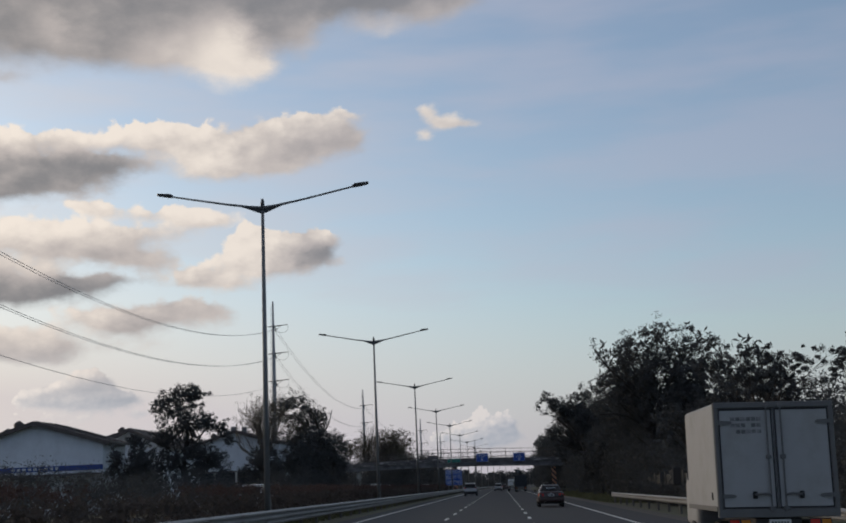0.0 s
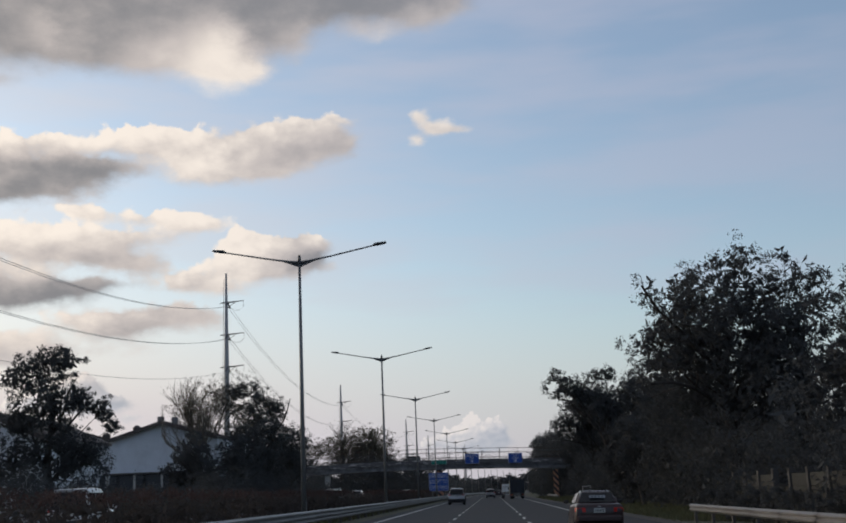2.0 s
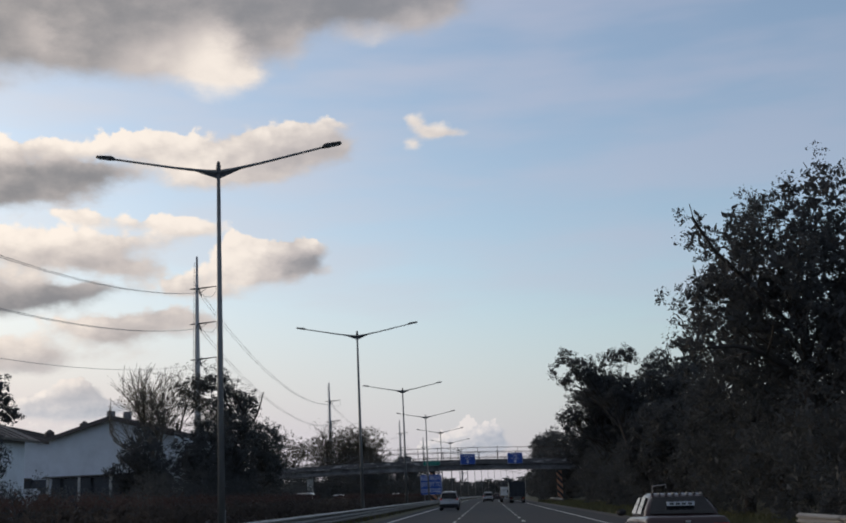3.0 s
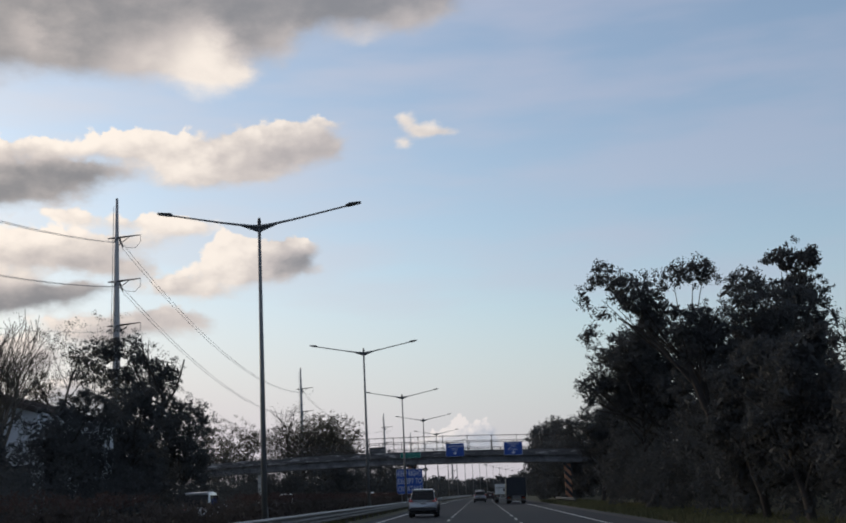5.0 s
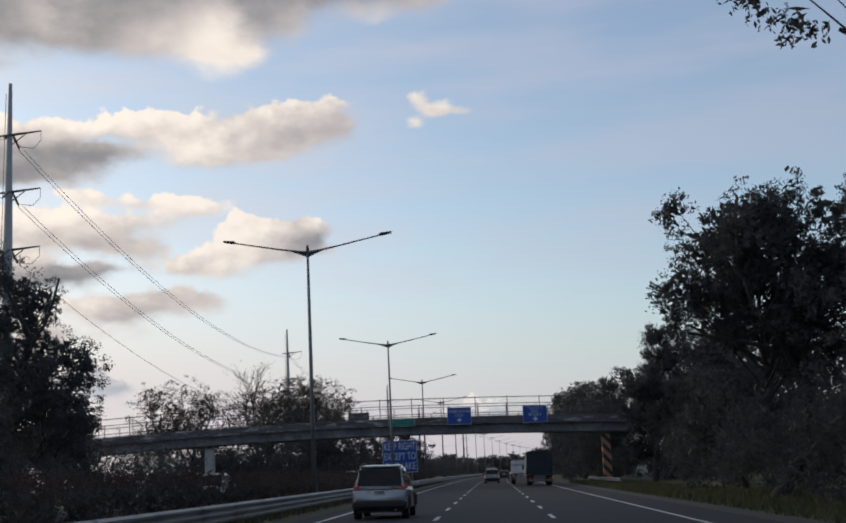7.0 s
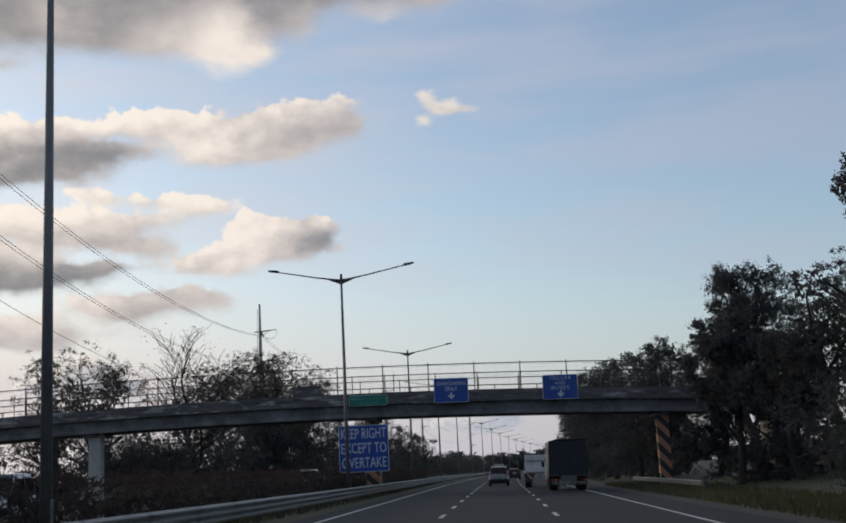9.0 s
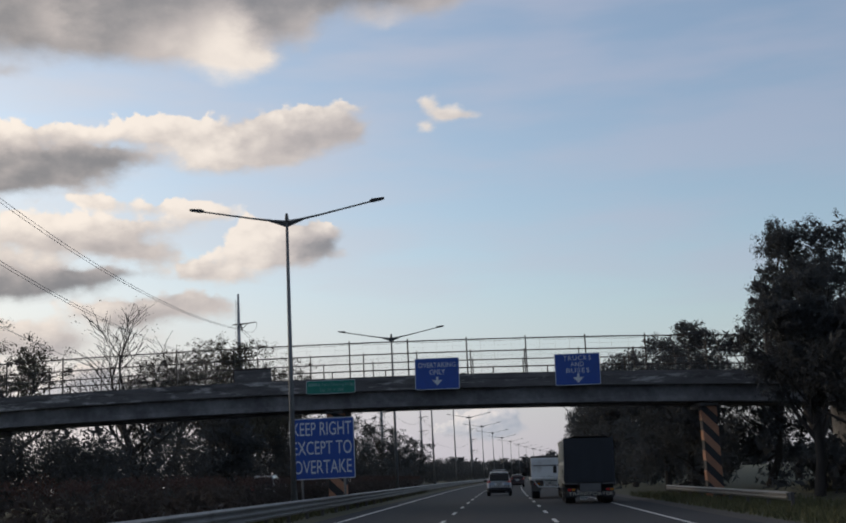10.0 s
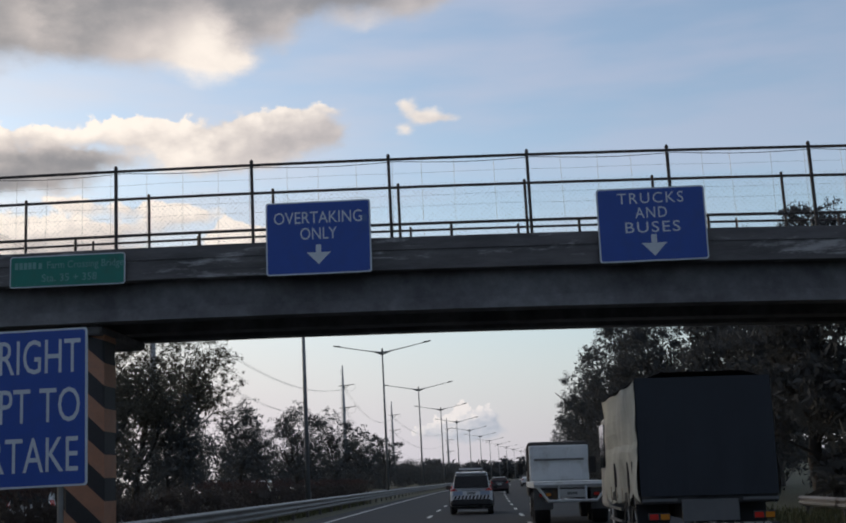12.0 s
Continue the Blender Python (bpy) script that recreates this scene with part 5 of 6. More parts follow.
# ---------------------------------------------------------------- houses
def gable_house(x, y, w, d, eave, ridge, label, vents, turn=0.0, band=True, ov=0.9, awning=0.0, pipes=(), doors=()):
    """Long gabled shed; the gable faces the oncoming traffic."""
    h = thing("house", (x, y, 0.31), label, "house", turn=turn)
    m = M()
    m.slab([(-w / 2, 0), (w / 2, 0), (w / 2, eave), (0, ridge), (-w / 2, eave)], 0, 0.25)
    part("wall", m, WALL_WHITE, h)
    m = M()
    m.slab([(-w / 2, 0), (w / 2, 0), (w / 2, eave), (0, ridge), (-w / 2, eave)], d - 0.25, d)
    part("wall", m, WALL_WHITE, h)
    for s in (-1, 1):
        part("wall", M().box(min(s * w / 2, s * (w / 2 - 0.25)), max(s * w / 2, s * (w / 2 - 0.25)), 0.25, d - 0.25, 0, eave - 0.05), WALL_WHITE, h)
        r = M()
        rise = (ridge - eave) / (w / 2)
        r.slab([(0, ridge + 0.08), (s * (w / 2 + ov), eave - rise * ov + 0.08), (s * (w / 2 + ov), eave - rise * ov + 0.30), (0, ridge + 0.32)], -0.8, d + 0.8)
        roof = part("roof", r, ROOF, h, "dark metal roof")
        part("barge_board", M().slab([(0, ridge - 0.12), (s * (w / 2 + ov), eave - rise * ov - 0.12), (s * (w / 2 + ov), eave - rise * ov + 0.1), (0, ridge + 0.1)], -0.84, -0.79), ROOF, roof)
        for i in range(int(d / 1.6)):
            rib = M().slab([(s * 0.05, ridge + 0.32), (s * (w / 2 + ov - 0.05), eave - rise * (ov - 0.05) + 0.30), (s * (w / 2 + ov - 0.05), eave - rise * (ov - 0.05) + 0.36), (s * 0.05, ridge + 0.38)], 1.6 * i, 1.6 * i + 0.06)
            part("roof_rib", rib, ROOF, roof)
    for vx, vy in vents:
        z = ridge - abs(vx) * (ridge - eave) / (w / 2) + 0.2
        v = part("roof_ventilator", M().tube([(vx, vy, z), (vx, vy, z + 0.45), (vx, vy, z + 0.5), (vx, vy, z + 0.85), (vx, vy, z + 1.15)], [0.28, 0.28, 0.5, 0.52, 0.12], 12), ROOF, h, "turbine roof ventilator")
    if band:
        part("sign_band", M().box(-w / 2 + 0.3, w / 2 + 0.02, -0.06, -0.005, eave * 0.62, eave * 0.62 + 0.5), BLUE_TRIM, h, "blue band with white bars of unreadable writing")
        bars = M()
        for i in range(9):
            bars.box(-2.4 + 0.55 * i, -2.05 + 0.55 * i, -0.075, -0.062, eave * 0.62 + 0.12, eave * 0.62 + 0.38)
        part("unreadable_writing", bars, SIGN_WHITE, h)
        part("lower_roof", M().slab([(-w / 2, eave * 0.55), (w / 2, eave * 0.55), (w / 2, eave * 0.55 + 0.15), (-w / 2, eave * 0.55 + 0.15)], -2.6, -0.1), ROOF, h)
    if awning:
        part("awning", M().slab([(-w / 2 + 0.2, awning), (w / 2 - 2.0, awning), (w / 2 - 2.0, awning + 0.15), (-w / 2 + 0.2, awning + 0.15)], -2.2, -0.02), ROOF, h)
        for i in range(4):
            part("awning_post", M().box(-w / 2 + 0.6 + i * (w - 3.6) / 3, -w / 2 + 0.85 + i * (w - 3.6) / 3, -2.15, -1.9, 0, awning), PALE_CONCRETE, h)
        # no opening is cut: a dark sheet on the wall paints the bay's shade
        part("loading_bay", M().box(-w / 2 + 0.4, w / 2 - 0.4, -0.06, -0.006, 0.1, awning - 0.02), WINDOW, h, "flat dark sheet under the awning for the shade of an open bay")
    for px, py in pipes:
        z = ridge - abs(px) * (ridge - eave) / (w / 2)
        part("vent_pipe", M().box(px - 0.35, px + 0.35, py - 0.35, py + 0.35, z - 0.3, z + 1.15, 0.03), CONCRETE, h, "square roof vent")
    for dx in doors:
        part("roller_door", M().box(dx - 1.9, dx + 1.9, -0.16, -0.062, 0.0, awning - 0.9, 0.02), WALL_WHITE, h, "white roller door")
    for i in range(0 if awning else 3):
        wx = -w / 2 + w * (i + 0.7) / 3.4
        win = part("window", M().box(wx - 0.05, wx + 1.25, -0.03, -0.004, 1.1, 2.5), PALE_CONCRETE, h)
        part("pane", M().box(wx, wx + 1.2, -0.036, -0.031, 1.15, 2.45), WINDOW, win)
    return h


gable_house(-45.4, 114.0, 13.6, 7.0, 7.0, 9.0, "large white shed-like house with a dark gabled roof", ((-2.6, 2.0), (-4.6, 4.0)), 0)
gable_house(-41.6, 132.0, 7.8, 16.0, 7.2, 9.0, "white gabled shed house partly hidden by its neighbour", ((-1.6, 2.0),), 0, False)
gable_house(-39.2, 175.0, 13.4, 18.0, 8.6, 10.6, "wide white gabled shed with roof ventilators behind trees", ((-4.0, 3.0),), 0, False, 0.12, 4.7, ((-0.6, 1.5), (0.9, 2.4)))
gable_house(-57.0, 176.0, 22.0, 18.0, 8.4, 11.2, "wide white gabled shed house joined to its neighbour", ((10.0, 2.0), (-5.2, 6.0)), 0, False, 0.12, 4.7, (), (8.0,))

# palm by the first house
palm = thing("palm", (-29.5, 72.0, 0.31), "low dark palm with drooping fronds", "palm")
part("trunk", M().tube([(0, 0, 0), (0.1, 0, 1.6), (0.05, 0.1, 2.8)], [0.2, 0.17, 0.14], 9), BARK, palm, smooth=True)
prng = random.Random(3)
for k in range(16):
    a, lift = k * 2.4, prng.uniform(0.2, 1.3)
    v = []
    spine = []
    for i in range(9):
        u = i / 8
        r = 2.3 * u
        spine.append(Vector((math.cos(a) * r, math.sin(a) * r, 2.8 + lift * 1.6 * u - 2.2 * u * u)))
    side = Vector((-math.sin(a), math.cos(a), 0))
    f = M()
    f.tube([tuple(p) for p in spine], [0.03 - 0.003 * i for i in range(9)], 4, False)
    for i in range(1, 9):
        for s in (-1, 1):
            for q in (0.0, 0.5):
                p = spine[i - 1].lerp(spine[i], q)
                tip = p + side * s * 0.55 * (1.1 - i / 10) + Vector((0, 0, -0.25)) + (spine[i] - spine[i - 1]) * 0.8
                w = (spine[i] - spine[i - 1]) * 0.14
                f.add([tuple(p), tuple(p + w), tuple(tip)], [(0, 1, 2)])
    part("frond", f, LEAF, palm, fix=False)

# ---------------------------------------------------------------- vehicles


def wheel(parent, x, y, r, w, side):
    """A wheel about the x axis; side is where its face looks."""
    h = w / 2
    t = part("wheel", M().wheel_ring([(r * 0.62, -h), (r * 0.94, -h), (r, -h * 0.7), (r, h * 0.7), (r * 0.94, h), (r * 0.62, h)], 22), TYRE, parent, smooth=False, at=(x, y, r))
    m = M()
    m.wheel_ring([(r * 0.02, side * h * 0.55), (r * 0.60, side * h * 0.5), (r * 0.66, side * h * 0.95), (r * 0.66, -side * h * 0.6), (r * 0.02, -side * h * 0.3)], 18)
    part("rim", m, RIM, t)
    m = M()
    for k in range(5):
        a = 2 * math.pi * k / 5
        m.tube([(side * h * 0.7, 0, 0), (side * h * 0.75, math.cos(a) * r * 0.6, math.sin(a) * r * 0.6)], r * 0.09, 5)
    part("spokes", m, RIM, t)
    return t


def ring(y, w, z0, z1, r=0.12, flare=0.0, n=4):
    """A rounded cross-section at y: half width w, from z0 to z1; flare pulls the top in."""
    pts = []
    for cx, cz, a0 in ((w - r, z1 - r, 0), (-w + r, z1 - r, 90), (-w + r, z0 + r, 180), (w - r, z0 + r, 270)):
        for i in range(n + 1):
            a = radians(a0 + 90 * i / n)
            px, pz = cx + r * math.cos(a), cz + r * math.sin(a)
            k = (pz - z0) / max(0.01, z1 - z0)
            pts.append((px * (1 - flare * k), y, pz))
    return pts


def plate_bars(parent, x, y, z, w=0.39, h=0.15):
    p = part("number_plate", M().box(x - w / 2, x + w / 2, y - 0.015, y, z - h / 2, z + h / 2, 0.004), PLATE, parent)
    m = M()
    for i in range(6):
        m.box(x - w * 0.4 + i * w * 0.14, x - w * 0.4 + i * w * 0.14 + w * 0.09, y - 0.02, y - 0.0155, z - h * 0.28, z + h * 0.28)
    part("plate_bars", m, PLATE_INK, p)


def suv(x, y, label, paint, height=1.78, width=1.84, length=4.6, group="", livery=False, roof_bar=False, dark_rear=False):
    """A tall wagon whose rear end is at y and faces the camera; it drives away."""
    car = thing("car", (x + bend(y), y, ground_z(x) + 0.02), label, "car", group)
    car.rotation_euler = (0, math.atan(SLOPE) if x > -8 else 0, 0)
    w, L, H = width / 2, length, height
    body = M()
    body.loft([ring(0.02, w * 0.90, 0.42, 0.92, 0.10), ring(0.10, w * 0.98, 0.36, 1.00, 0.12, 0.02), ring(0.5, w, 0.30, 1.04, 0.14, 0.03), ring(L * 0.55, w, 0.28, 1.03, 0.14, 0.03),
               ring(L * 0.72, w, 0.28, 1.02, 0.14, 0.04), ring(L * 0.88, w * 0.97, 0.30, 0.92, 0.14, 0.06), ring(L * 0.97, w * 0.90, 0.34, 0.80, 0.14, 0.08), ring(L, w * 0.78, 0.40, 0.70, 0.1, 0.1)])
    part("body", body, paint, car, smooth=True)
    cab = M()
    cab.loft([ring(0.06, w * 0.93, 0.95, 1.10, 0.06, 0.05), ring(0.22, w * 0.91, 0.96, 1.42, 0.10, 0.14), ring(0.40, w * 0.90, 0.96, H - 0.09, 0.12, 0.18), ring(0.62, w * 0.90, 0.96, H - 0.03, 0.13, 0.19),
              ring(L * 0.38, w * 0.90, 0.96, H, 0.13, 0.19), ring(L * 0.52, w * 0.90, 0.96, H - 0.05, 0.13, 0.19), ring(L * 0.60, w * 0.88, 0.96, H - 0.28, 0.12, 0.16), ring(L * 0.70, w * 0.84, 0.95, 1.05, 0.04, 0.05)])
    part("cabin", cab, paint, car, smooth=True)
    zt = H - 0.17
    g = M()
    g.loft([[(-w * 0.78, 0.02, 1.09), (w * 0.78, 0.02, 1.09), (w * 0.80, 0.045, 1.13), (w * 0.74, 0.275, zt), (-w * 0.74, 0.275, zt), (-w * 0.80, 0.045, 1.13)],
            [(-w * 0.78, 0.11, 1.09), (w * 0.78, 0.11, 1.09), (w * 0.80, 0.14, 1.13), (w * 0.74, 0.40, zt), (-w * 0.74, 0.40, zt), (-w * 0.80, 0.14, 1.13)]])
    rear = part("rear_window", g, GLASS, car, "dark tinted rear window")
    part("wiper", M().tube([(0.0, 0.05, 1.12), (0.38, 0.10, 1.22)], 0.012, 4), PLASTIC, rear)
    part("spoiler", M().box(-w * 0.74, w * 0.74, 0.24, 0.5, H - 0.10, H - 0.05, 0.02), paint, car)
    for s in (-1, 1):
        for y0, y1 in ((0.62, 1.35), (1.42, 2.25), (2.32, L * 0.61)):
            k0, k1 = 0.905, 0.80
            m = M()
            m.loft([[(s * w * k0, y0, 1.06), (s * w * k0, y1, 1.06), (s * w * k1, min(y1, L * 0.545), H - 0.22), (s * w * k1, y0 + 0.04, H - 0.22)],
                    [(s * w * (k0 - 0.03), y0, 1.06), (s * w * (k0 - 0.03), y1, 1.06), (s * w * (k1 - 0.03), min(y1, L * 0.545), H - 0.22), (s * w * (k1 - 0.03), y0 + 0.04, H - 0.22)]])
            part("side_window", m, GLASS, car)
        t = M()
        t.loft([[(s * w * 0.62, 0.025, 0.98), (s * w * 0.94, 0.04, 0.98), (s * w * 0.90, 0.13, 1.20), (s * w * 0.80, 0.09, 1.16), (s * w * 0.74, 0.035, 1.06)],
                [(s * w * 0.62, 0.16, 0.98), (s * w * 0.985, 0.34, 0.98), (s * w * 0.93, 0.36, 1.20), (s * w * 0.80, 0.22, 1.16), (s * w * 0.74, 0.16, 1.06)]])
        part("tail_lamp", t, RED_LAMP, car, "red tail lamp")
        part("reflector", M().box(s * w * 0.78 - 0.09, s * w * 0.78 + 0.09, -0.035, -0.01, 0.47, 0.52), RED_LAMP, car)
        part("door_mirror", M().box(s * (w + 0.13) - 0.11, s * (w + 0.13) + 0.11, L * 0.62, L * 0.62 + 0.16, 1.02, 1.20, 0.05), PLASTIC if livery or dark_rear else paint, car)
        part("headlamp", M().box(s * w * 0.66 - 0.16, s * w * 0.66 + 0.16, L - 0.22, L - 0.06, 0.66, 0.80, 0.03), CLEAR_LAMP, car)
        part("roof_rail", M().tube([(s * w * 0.72, 0.6, H - 0.05), (s * w * 0.72, 0.75, H + 0.03), (s * w * 0.72, L * 0.46, H + 0.03), (s * w * 0.72, L * 0.5, H - 0.05)], 0.02, 5), PLASTIC, car)
        for wy in (0.78, L - 0.88):
            wheel(car, s * (w - 0.12), wy, 0.36, 0.23, s)
            part("wheel_arch", M().tube([(s * (w + 0.005), wy + 0.44 * math.cos(a), 0.36 + 0.44 * math.sin(a)) for a in np.linspace(0, math.pi, 9)], 0.03, 5), PLASTIC, car)
    part("bumper", M().box(-w * 0.96, w * 0.96, -0.05, 0.25, 0.36, 0.62, 0.07), PLASTIC if not dark_rear else paint, car)
    part("tailgate_trim", M().box(-w * 0.42, w * 0.42, 0.005, 0.04, 0.985, 1.03, 0.008), RIM, car)
    plate_bars(car, 0, 0.012, 0.88)
    part("exhaust", M().tube([(w * 0.55, -0.02, 0.30), (w * 0.55, 0.4, 0.32)], 0.03, 7), RIM, car)
    part("underbody", M().box(-w * 0.8, w * 0.8, 0.3, L - 0.3, 0.22, 0.34), CHASSIS, car)
    if livery:
        for i in range(11):
            x0 = -w * 0.88 + i * w * 0.165
            m = M().slab([(x0, 0.64), (x0 + 0.075, 0.64), (x0 + 0.13, 0.78), (x0 + 0.055, 0.78)], -0.012, 0.01)
            part("chevron_stripe", m, STRIPE_WHITE, car)
        part("livery_band", M().box(-w * 0.86, w * 0.86, -0.004, 0.03, 0.635, 0.785), PLASTIC, car)
        for s in (-1, 1):
            part("livery_patch", M().box(s * w * 0.62 - 0.2, s * w * 0.62 + 0.2, -0.006, 0.03, 0.80, 0.96), LIVERY_PALE, car)
    if roof_bar:
        bar = part("beacon_bar", M().box(-0.55, 0.55, 0.85, 1.12, H + 0.06, H + 0.16, 0.03), PLASTIC, car, "dark roof beacon bar")
        part("bar_foot", M().box(-0.5, -0.4, 0.9, 1.08, H - 0.03, H + 0.06), PLASTIC, bar)
        part("bar_foot", M().box(0.4, 0.5, 0.9, 1.08, H - 0.03, H + 0.06), PLASTIC, bar)
        part("beacon_lens", M().box(-0.5, 0.5, 0.83, 0.85, H + 0.08, H + 0.14), CLEAR_LAMP, bar)
    return car


def sedan(x, y, label, paint):
    """A low three-box car whose boot is at y and faces the camera; it drives away."""
    car = thing("car", (x + bend(y), y, ground_z(x) + 0.02), label, "car", "cars on the carriageway")
    car.rotation_euler = (0, math.atan(SLOPE), 0)
    w, L, H, D = 0.86, 4.35, 1.42, 0.98
    body = M()
    body.loft([ring(0.0, w * 0.88, 0.40, D - 0.16, 0.12), ring(0.06, w * 0.95, 0.34, D - 0.03, 0.12, 0.03), ring(0.25, w * 0.98, 0.30, D, 0.12, 0.05), ring(0.8, w, 0.28, D + 0.01, 0.13, 0.05),
               ring(L * 0.5, w, 0.28, D - 0.02, 0.13, 0.04), ring(L * 0.7, w, 0.28, D - 0.05, 0.13, 0.05), ring(L * 0.88, w * 0.96, 0.30, 0.84, 0.13, 0.06), ring(L * 0.97, w * 0.88, 0.34, 0.74, 0.13, 0.08), ring(L, w * 0.76, 0.40, 0.64, 0.1, 0.1)])
    part("body", body, paint, car, smooth=True)
    cabin = M()
    cabin.loft([ring(0.66, w * 0.86, D - 0.06, D + 0.03, 0.04, 0.05), ring(0.95, w * 0.87, D - 0.06, D + 0.24, 0.08, 0.14), ring(1.22, w * 0.87, D - 0.06, H - 0.05, 0.12, 0.26), ring(1.45, w * 0.87, D - 0.06, H, 0.13, 0.27),
                ring(2.2, w * 0.87, D - 0.06, H, 0.13, 0.27), ring(2.6, w * 0.86, D - 0.06, H - 0.07, 0.12, 0.25), ring(3.15, w * 0.82, D - 0.08, D + 0.02, 0.04, 0.05)])
    part("cabin", cabin, paint, car, smooth=True)
    g = M()
    g.loft([[(-w * 0.74, 0.63 + d, D + 0.045), (w * 0.74, 0.63 + d, D + 0.045), (w * 0.60, 1.09 + d, H - 0.075), (-w * 0.60, 1.09 + d, H - 0.075)] for d in (0.0, 0.14)])
    rear = part("rear_window", g, GLASS, car, "dark tinted rear window")
    st = part("window_sticker", M().box(-0.27, 0.27, 0.78, 0.84, 1.17, 1.25), SIGN_WHITE, rear, "white window sticker with dark bars")
    for k in range(4):
        part("sticker_bar", M().box(-0.22 + 0.12 * k, -0.14 + 0.12 * k, 0.772, 0.7795, 1.19, 1.23), PLATE_INK, st)
    for k in range(8):
        xx = -0.49 + 0.14 * k
        part("roof_fin", M().loft([[(xx - 0.03, 1.16, H - 0.04), (xx + 0.03, 1.16, H - 0.04), (xx + 0.01, 1.20, H + 0.012), (xx - 0.01, 1.20, H + 0.012)], [(xx - 0.02, 1.42, H - 0.01), (xx + 0.02, 1.42, H - 0.01), (xx + 0.01, 1.42, H + 0.005), (xx - 0.01, 1.42, H + 0.005)]]), TRUCK_FRAME if k % 2 else PLASTIC, car)
    part("roof_handle", M().tube([(-0.42, 1.7, H - 0.02), (-0.42, 1.68, H + 0.14), (-0.14, 1.68, H + 0.17), (-0.14, 1.7, H + 0.10)], 0.014, 5), RIM, car)
    part("boot_badge", M().box(-0.05, 0.05, -0.01, 0.02, 0.86, 0.90, 0.006), RIM, car)
    part("boot_seam", M().box(-w * 0.62, w * 0.62, -0.006, 0.02, 0.66, 0.672), PLASTIC, car)
    for s in (-1, 1):
        for y0, y1 in ((1.12, 1.85), (1.92, 2.72)):
            part("side_window", M().loft([[(s * w * k, y0 + 0.1, D + 0.03), (s * w * k, y1, D + 0.03), (s * w * (k - 0.155), min(y1 - 0.02, 2.45), H - 0.09), (s * w * (k - 0.155), y0 + 0.22, H - 0.09)] for k in (0.875, 0.835)]), GLASS, car)
        part("tail_lamp", M().loft([[(s * w * 0.56, -0.012, 0.70), (s * w * 0.90, 0.02, 0.70), (s * w * 0.90, 0.02, 0.85), (s * w * 0.56, -0.012, 0.84)], [(s * w * 0.56, 0.08, 0.70), (s * w * 0.985, 0.22, 0.70), (s * w * 0.965, 0.22, 0.85), (s * w * 0.56, 0.08, 0.84)]]), RED_LAMP, car, "red tail lamp")
        part("headlamp", M().box(s * w * 0.66 - 0.15, s * w * 0.66 + 0.15, L - 0.2, L - 0.06, 0.60, 0.72, 0.03), CLEAR_LAMP, car)
        part("door_mirror", M().box(s * (w + 0.11) - 0.1, s * (w + 0.11) + 0.1, 2.62, 2.76, D - 0.02, D + 0.12, 0.045), PLASTIC, car)
        part("sill", M().box(s * w - 0.02, s * w + 0.012, 1.0, L - 1.2, 0.30, 0.40, 0.01), PLASTIC, car)
        for wy in (0.86, L - 0.86):
            wheel(car, s * (w - 0.11), wy, 0.31, 0.2, s)
    part("bumper", M().box(-w * 0.93, w * 0.93, -0.07, 0.2, 0.34, 0.60, 0.07), paint, car)
    plate_bars(car, 0, -0.006, 0.75)
    part("exhaust", M().tube([(-w * 0.5, -0.04, 0.28), (-w * 0.5, 0.4, 0.30)], 0.03, 7), RIM, car)
    part("underbody", M().box(-w * 0.8, w * 0.8, 0.3, L - 0.3, 0.2, 0.32), CHASSIS, car)
    return car


suv(-3.9, 165.0, "silver sport utility car with red tail lamps in the overtaking lane", CAR_SILVER, group="cars on the carriageway")
suv(-0.35, 269.0, "white patrol sport utility car with a chevron-striped tailgate and beacon bar", CAR_WHITE, group="cars on the carriageway", livery=True, roof_bar=True)
sedan(3.65, 77.0, "dark maroon sedan with roof fins and a white rear window sticker", CAR_BLACK)
suv(4.9, 402.0, "small white car far ahead near the verge", CAR_WHITE, 1.5, 1.72, 4.2, group="cars on the carriageway")
suv(1.2, 330.0, "dark car far ahead on the carriageway", CAR_BLACK, 1.55, 1.76, 4.3, group="cars on the carriageway", dark_rear=True)
for xx, yy in ((-17.5, 84.0), (-16.2, 156.0), (-19.8, 208.0), (-16.5, 262.0), (-19.0, 318.0)):
    c = suv(xx, yy, "white car on the opposite carriageway, half hidden by the hedge", CAR_WHITE, 1.95, 1.78, 4.7, group="oncoming cars")


def truck_lamps(parent, x, y, z):
    for s in (-1, 1):
        l = part("lamp_cluster", M().box(s * x - 0.2, s * x + 0.2, y - 0.05, y, z - 0.07, z + 0.07, 0.015), PLASTIC, parent)
        part("tail_lens", M().box(s * x - 0.18, s * x - 0.02, y - 0.06, y - 0.051, z - 0.05, z + 0.05), RED_LAMP, l)
        part("turn_lens", M().box(s * x + 0.02, s * x + 0.18, y - 0.06, y - 0.051, z - 0.05, z + 0.05), AMBER_LAMP, l)


